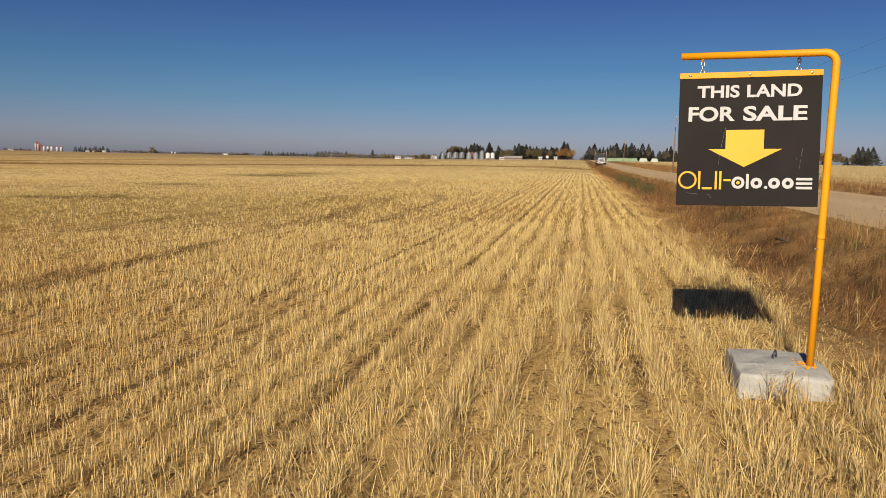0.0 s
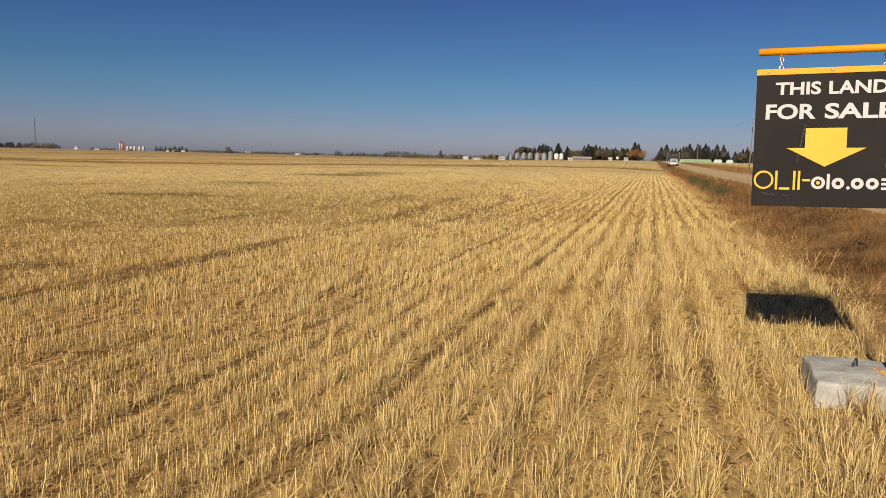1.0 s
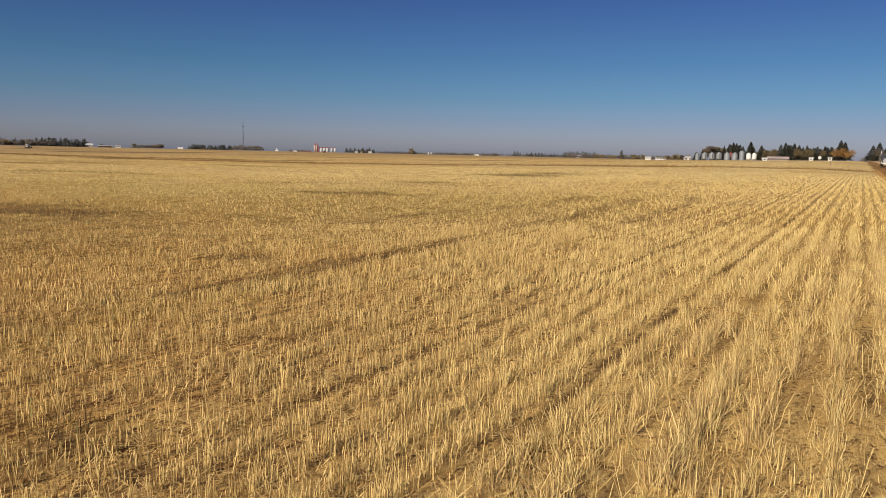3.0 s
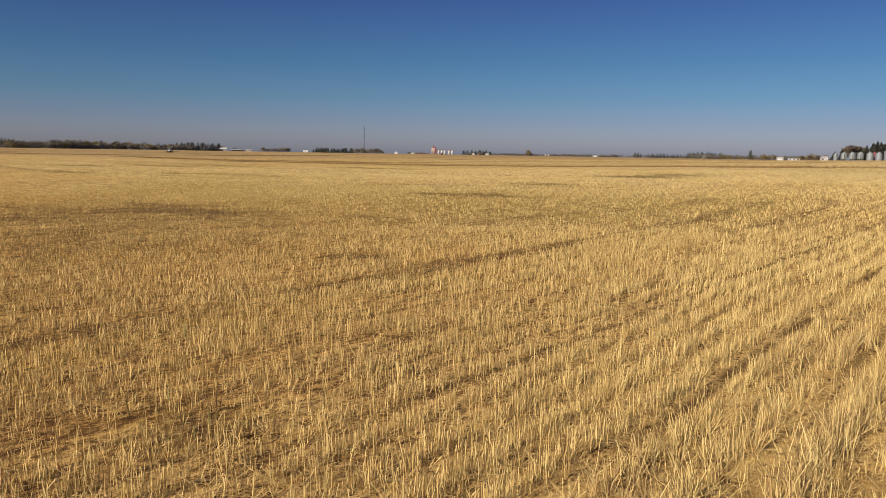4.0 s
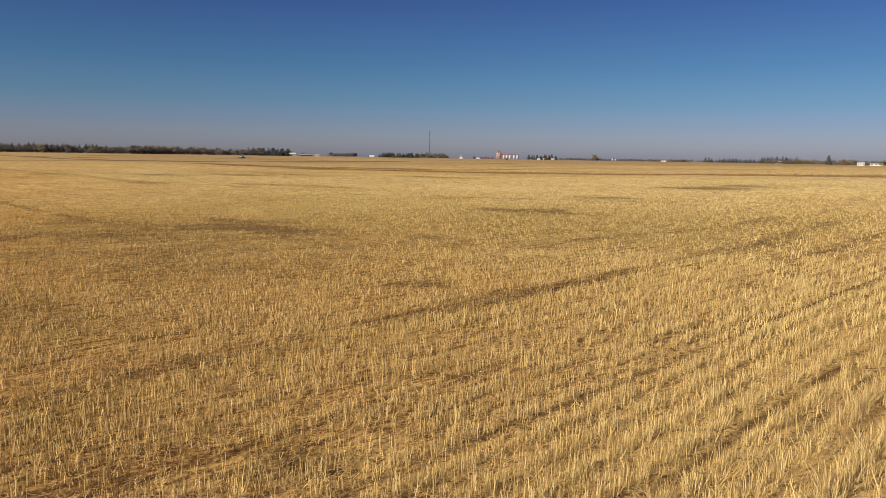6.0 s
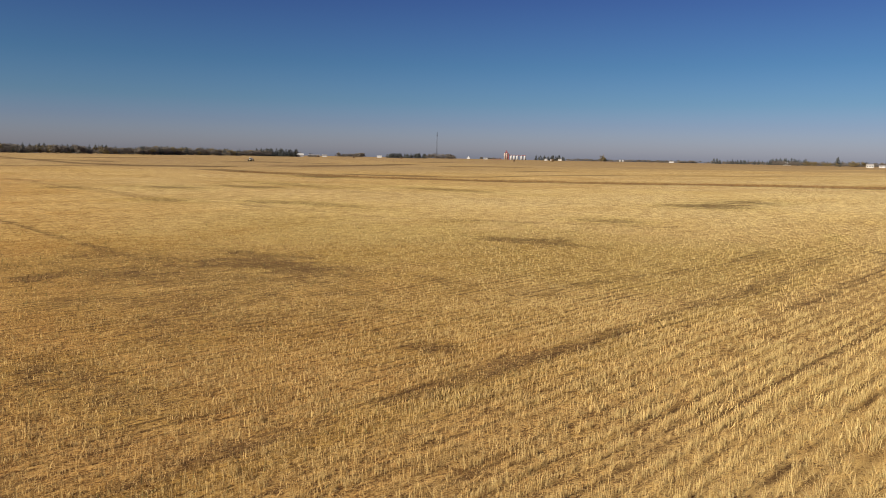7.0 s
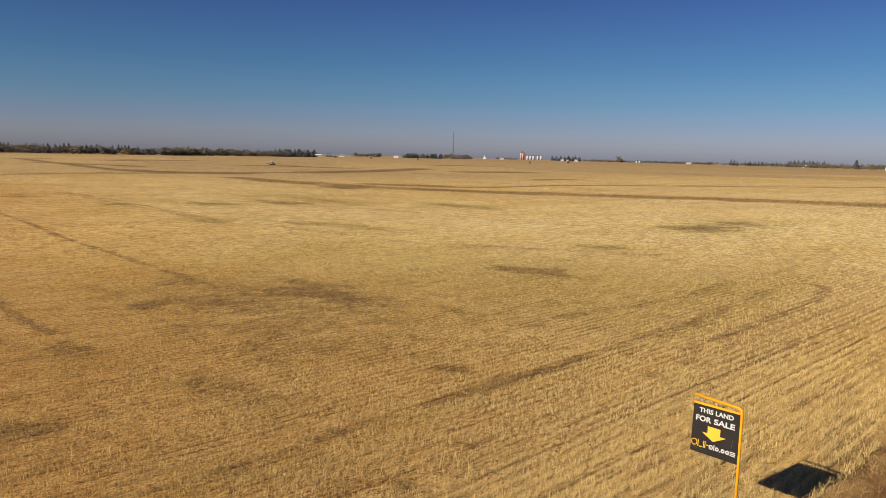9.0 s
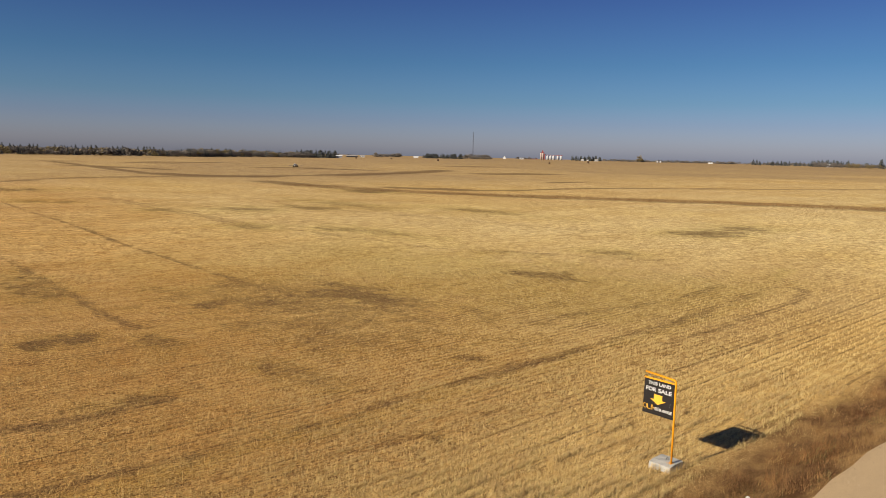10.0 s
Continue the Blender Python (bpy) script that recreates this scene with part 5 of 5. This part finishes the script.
for a0, n in ((-4.28, 6), (-5.12, 5)):
    for row in range(2):
        for k in range(n - row):
            x, y, z = polar(a0 - 0.092 * (k + 0.5 * row), 372)
            ob = new("wrapped_bale", bale_white)
            ob.matrix_world = pose(x, y, z + row * 0.78, 0, 0, 90 + g.uniform(-9, 9))
            tagged(ob, "round bale in whitish plastic wrap, in a short stack", "bale", "wrapped bale stack")
HAY = simple("dark_weathered_hay", (0.10, 0.065, 0.04), 0.95, 0, 0.3, 1)
bale_dark = wrapped_bale(HAY)
for x, y, s in ((-683, 511, 2.2), (-644, 531, 1.8), (-561, 526, 2.0), (-469, 596, 2.2), (-563, 794, 3.4)):
    ob = new("hay_bale", bale_dark)
    ob.matrix_world = pose(x, y, float(height(x, y)), 0, 0, 40) @ Matrix.Diagonal((s, s, s, 1))
    tagged(ob, "dark weathered hay bale lying far out in the field", "bale", "field hay bales")

# ---- lorry on the road ----
ty = 166.0
truck = thing("semi_truck", pose(5.35, ty, float(height(7.75, ty)) + 0.05, 0, 0, 1.0) @ Matrix.Diagonal((0.86, 0.86, 0.80, 1)), "long-nosed highway truck with a dark cab on the gravel road", "truck")
TRUCK_WHITE = simple("pale_truck_hood_paint", (0.24, 0.25, 0.26), 0.5, 0, 0.05, 1, 0)
TRUCK_DARK = simple("dark_blue_truck_paint", (0.025, 0.032, 0.045), 0.35, 0, 0.1, 1, 0)
BLACK_TRIM = simple("black_truck_trim", (0.02, 0.02, 0.022), 0.4, 0, 0.2, 2, 0)


def boxpart(name, dims, material, parent, label="", bevel=0.04):
    return part(name, box(bmesh.new(), *dims, bevel), material, parent, label)


hood = boxpart("hood", (-0.78, 0.78, -3.1, -1.1, 0.95, 1.75), TRUCK_WHITE, truck, "", 0.12)
boxpart("grille", (-0.48, 0.48, -3.16, -3.08, 0.75, 1.70), CHROME, hood, "upright chrome radiator grille")
for k in range(7):
    boxpart("grille_slot", (-0.39 + 0.13 * k - 0.04, -0.39 + 0.13 * k + 0.04, -3.19, -3.15, 0.84, 1.60), BLACK_TRIM, hood, "dark upright slot", 0.005)
cab = boxpart("cab", (-1.05, 1.05, -1.1, 0.7, 0.9, 2.6), TRUCK_DARK, truck, "", 0.12)
boxpart("sleeper", (-1.05, 1.05, 0.7, 2.6, 0.9, 2.75), TRUCK_DARK, truck, "dark sleeper box", 0.1)
boxpart("windshield", (-0.95, 0.95, -1.14, -1.06, 1.85, 2.55), GLASS_DARK, cab, "dark split windshield")
boxpart("sun_visor", (-1.05, 1.05, -1.35, -1.05, 2.60, 2.80), BLACK_TRIM, cab, "black sun visor")
boxpart("bumper", (-1.15, 1.15, -3.35, -3.1, 0.40, 0.66), CHROME, truck, "wide chrome bumper")
for s in (-1, 1):
    fender = boxpart("fender", (0.70 * s - 0.32, 0.70 * s + 0.32, -2.95, -1.6, 0.80, 1.25), TRUCK_WHITE, truck, "", 0.1)
    boxpart("headlight", (0.86 * s - 0.16, 0.86 * s + 0.16, -3.06, -2.9, 1.0, 1.25), CHROME, fender, "chrome-cased headlight")
    bm = bmesh.new()
    tube(bm, [(1.30 * s, 0.85, 0.8), (1.30 * s, 0.85, 3.1), (1.30 * s, 0.95, 3.7)], 0.10, 10)
    part("exhaust_stack", bm, CHROME, truck, "tall chrome exhaust stack")
    boxpart("mirror", (1.38 * s - 0.10, 1.38 * s + 0.10, -1.0, -0.9, 1.75, 2.3), BLACK_TRIM, cab, "black door mirror")
    boxpart("fuel_tank", (1.0 * s - 0.22, 1.0 * s + 0.22, -0.9, 0.9, 0.45, 0.95), CHROME, truck, "round-edged chrome fuel tank", 0.1)
    for yy in (-2.3, 3.4, 4.7):
        bm = lathe([(0.2, -0.15), (0.48, -0.14), (0.52, 0), (0.48, 0.14), (0.2, 0.15)], 18)
        bmesh.ops.rotate(bm, verts=bm.verts[:], cent=(0, 0, 0), matrix=Matrix.Rotation(math.pi / 2, 3, "Y"))
        bmesh.ops.translate(bm, verts=bm.verts[:], vec=(1.0 * s, yy, 0.50))
        part("wheel", bm, TYRE, truck, "black tyre")
boxpart("trailer", (-1.25, 1.25, 3.0, 14.0, 1.1, 2.7), BLACK_TRIM, truck, "dark grain trailer", 0.06)
for k in (-0.7, -0.35, 0, 0.35, 0.7):
    boxpart("marker_light", (k - 0.05, k + 0.05, -1.12, -1.0, 2.82, 2.90), simple("amber_lens", (0.6, 0.25, 0.03), 0.3), cab, "amber roof marker lamp", 0.01)

# ---- sprayer out in the field ----
sx_, sy_ = -262.0, 165.0
sprayer = thing("field_sprayer", pose(sx_, sy_, float(height(sx_, sy_)), 0, 0, 30) @ Matrix.Diagonal((0.45, 0.45, 0.45, 1)), "white self-propelled field sprayer with folded-out booms", "sprayer")
boxpart("cab", (-0.9, 0.9, -2.4, -0.9, 1.5, 3.2), WHITE_STEEL, sprayer, "", 0.1)
boxpart("cab_glass", (-0.8, 0.8, -2.44, -2.38, 2.1, 3.0), GLASS_DARK, sprayer, "dark cab window")
boxpart("tank", (-1.0, 1.0, -0.8, 1.8, 1.4, 2.6), WHITE_STEEL, sprayer, "white liquid tank", 0.3)
for s in (-1, 1):
    boxpart("boom", (s * 4.5 - 3.5, s * 4.5 + 3.5, 2.0, 2.15, 1.0, 1.3), DARK_STEEL, sprayer, "dark spray boom", 0.02)
    for yy in (-1.6, 1.4):
        bm = lathe([(0.3, -0.2), (0.78, -0.18), (0.82, 0), (0.78, 0.18), (0.3, 0.2)], 18)
        bmesh.ops.rotate(bm, verts=bm.verts[:], cent=(0, 0, 0), matrix=Matrix.Rotation(math.pi / 2, 3, "Y"))
        bmesh.ops.translate(bm, verts=bm.verts[:], vec=(1.4 * s, yy, 0.80))
        part("wheel", bm, TYRE, sprayer, "black tyre")

# ---- small things near the verge ----
x, y, z = polar(1.93, 150)
post = thing("marker_post", pose(x, y, z, 2, 3, 0), "short weathered wooden post at the field corner", "post")
bm = bmesh.new()
tube(bm, [(0, 0, -0.3), (0.01, 0, 0.5), (0, 0, 0.95)], [0.07, 0.065, 0.06], 10)
part("shaft", bm, WOOD_POLE, post)
bm = bmesh.new()
tube(bm, [(0, 0, 0), (0.10, 0.15, 0.02), (0.16, 0.42, -0.01), (0.19, 0.55, 0.02)], [0.02, 0.022, 0.02, 0.016], 8)
stick = part("broken_stick", bm, BARK, None)
stick.matrix_world = pose(4.35, 15.4, float(height(4.35, 15.4)) + 0.12, 0, 10, -115)
tagged(stick, "dark broken stick lying in the ditch weeds", "stick")
bm = lathe([(0.028, 0), (0.034, 0.06), (0.038, 0.10), (0.034, 0.10)], 16)
for v in bm.verts:
    v.co += noise.noise_vector(v.co * 30) * 0.008
cup = part("paper_cup", bm, WHITE_VINYL, None)
cup.matrix_world = pose(4.33, 7.2, float(height(4.33, 7.2)) + 0.05, 70, 20, 30)
tagged(cup, "crumpled white paper cup dropped in the verge", "litter")
bm = bmesh.new()
loop = []
for k in range(12):
    a = math.pi * k / 11
    loop.append((0.028 * math.cos(a), 0, 0.045 * math.sin(a) + 0.01))
tube(bm, [(0.028, 0, -0.03), *loop, (-0.028, 0, -0.03)], 0.005, 8)
ring = part("lifting_loop", bm, DARK_STEEL, post_thing, "bent rusty steel lifting loop")
ring.matrix_local = pose(0.0, 0.06, 0.16, 0, 0, 60)


def shrub(x, y, r, h, seed):
    s = thing("green_shrub", pose(x, y, float(height(x, y))), "low grey-green shrub growing on the ditch bank", "shrub", "ditch bank shrubs")
    bm = bmesh.new()
    gg = random.Random(seed)
    for k in range(7):
        a = k * 0.9 + gg.random()
        tube(bm, [(0, 0, -0.05), (r * 0.3 * math.cos(a), r * 0.3 * math.sin(a), h * 0.5), (r * 0.6 * math.cos(a), r * 0.6 * math.sin(a), h * 0.85)], [0.012, 0.008, 0.004], 5)
    part("stems", bm, BARK, s, "thin brown stems")
    pts = broadleaf_points(h * 1.1, r * 1.5, 2400, seed, 22) - np.array([0, 0, h * 0.25])
    v = leaf_cloud(pts, 0.045, seed)
    leaves = mesh_object("leaves", v, np.arange(len(v)), 3, SHRUB)
    leaves.parent = s


SHRUB = crown_material("grey_green_leaves", (0.045, 0.045, 0.016), (0.10, 0.098, 0.038), (0.13, 0.12, 0.05))
g = random.Random(3)
for k in range(9):
    shrub(4.3 + g.uniform(-0.2, 0.25), 35 + 3.4 * k + g.uniform(-1, 1), g.uniform(0.3, 0.5), g.uniform(0.22, 0.42), 60 + k)
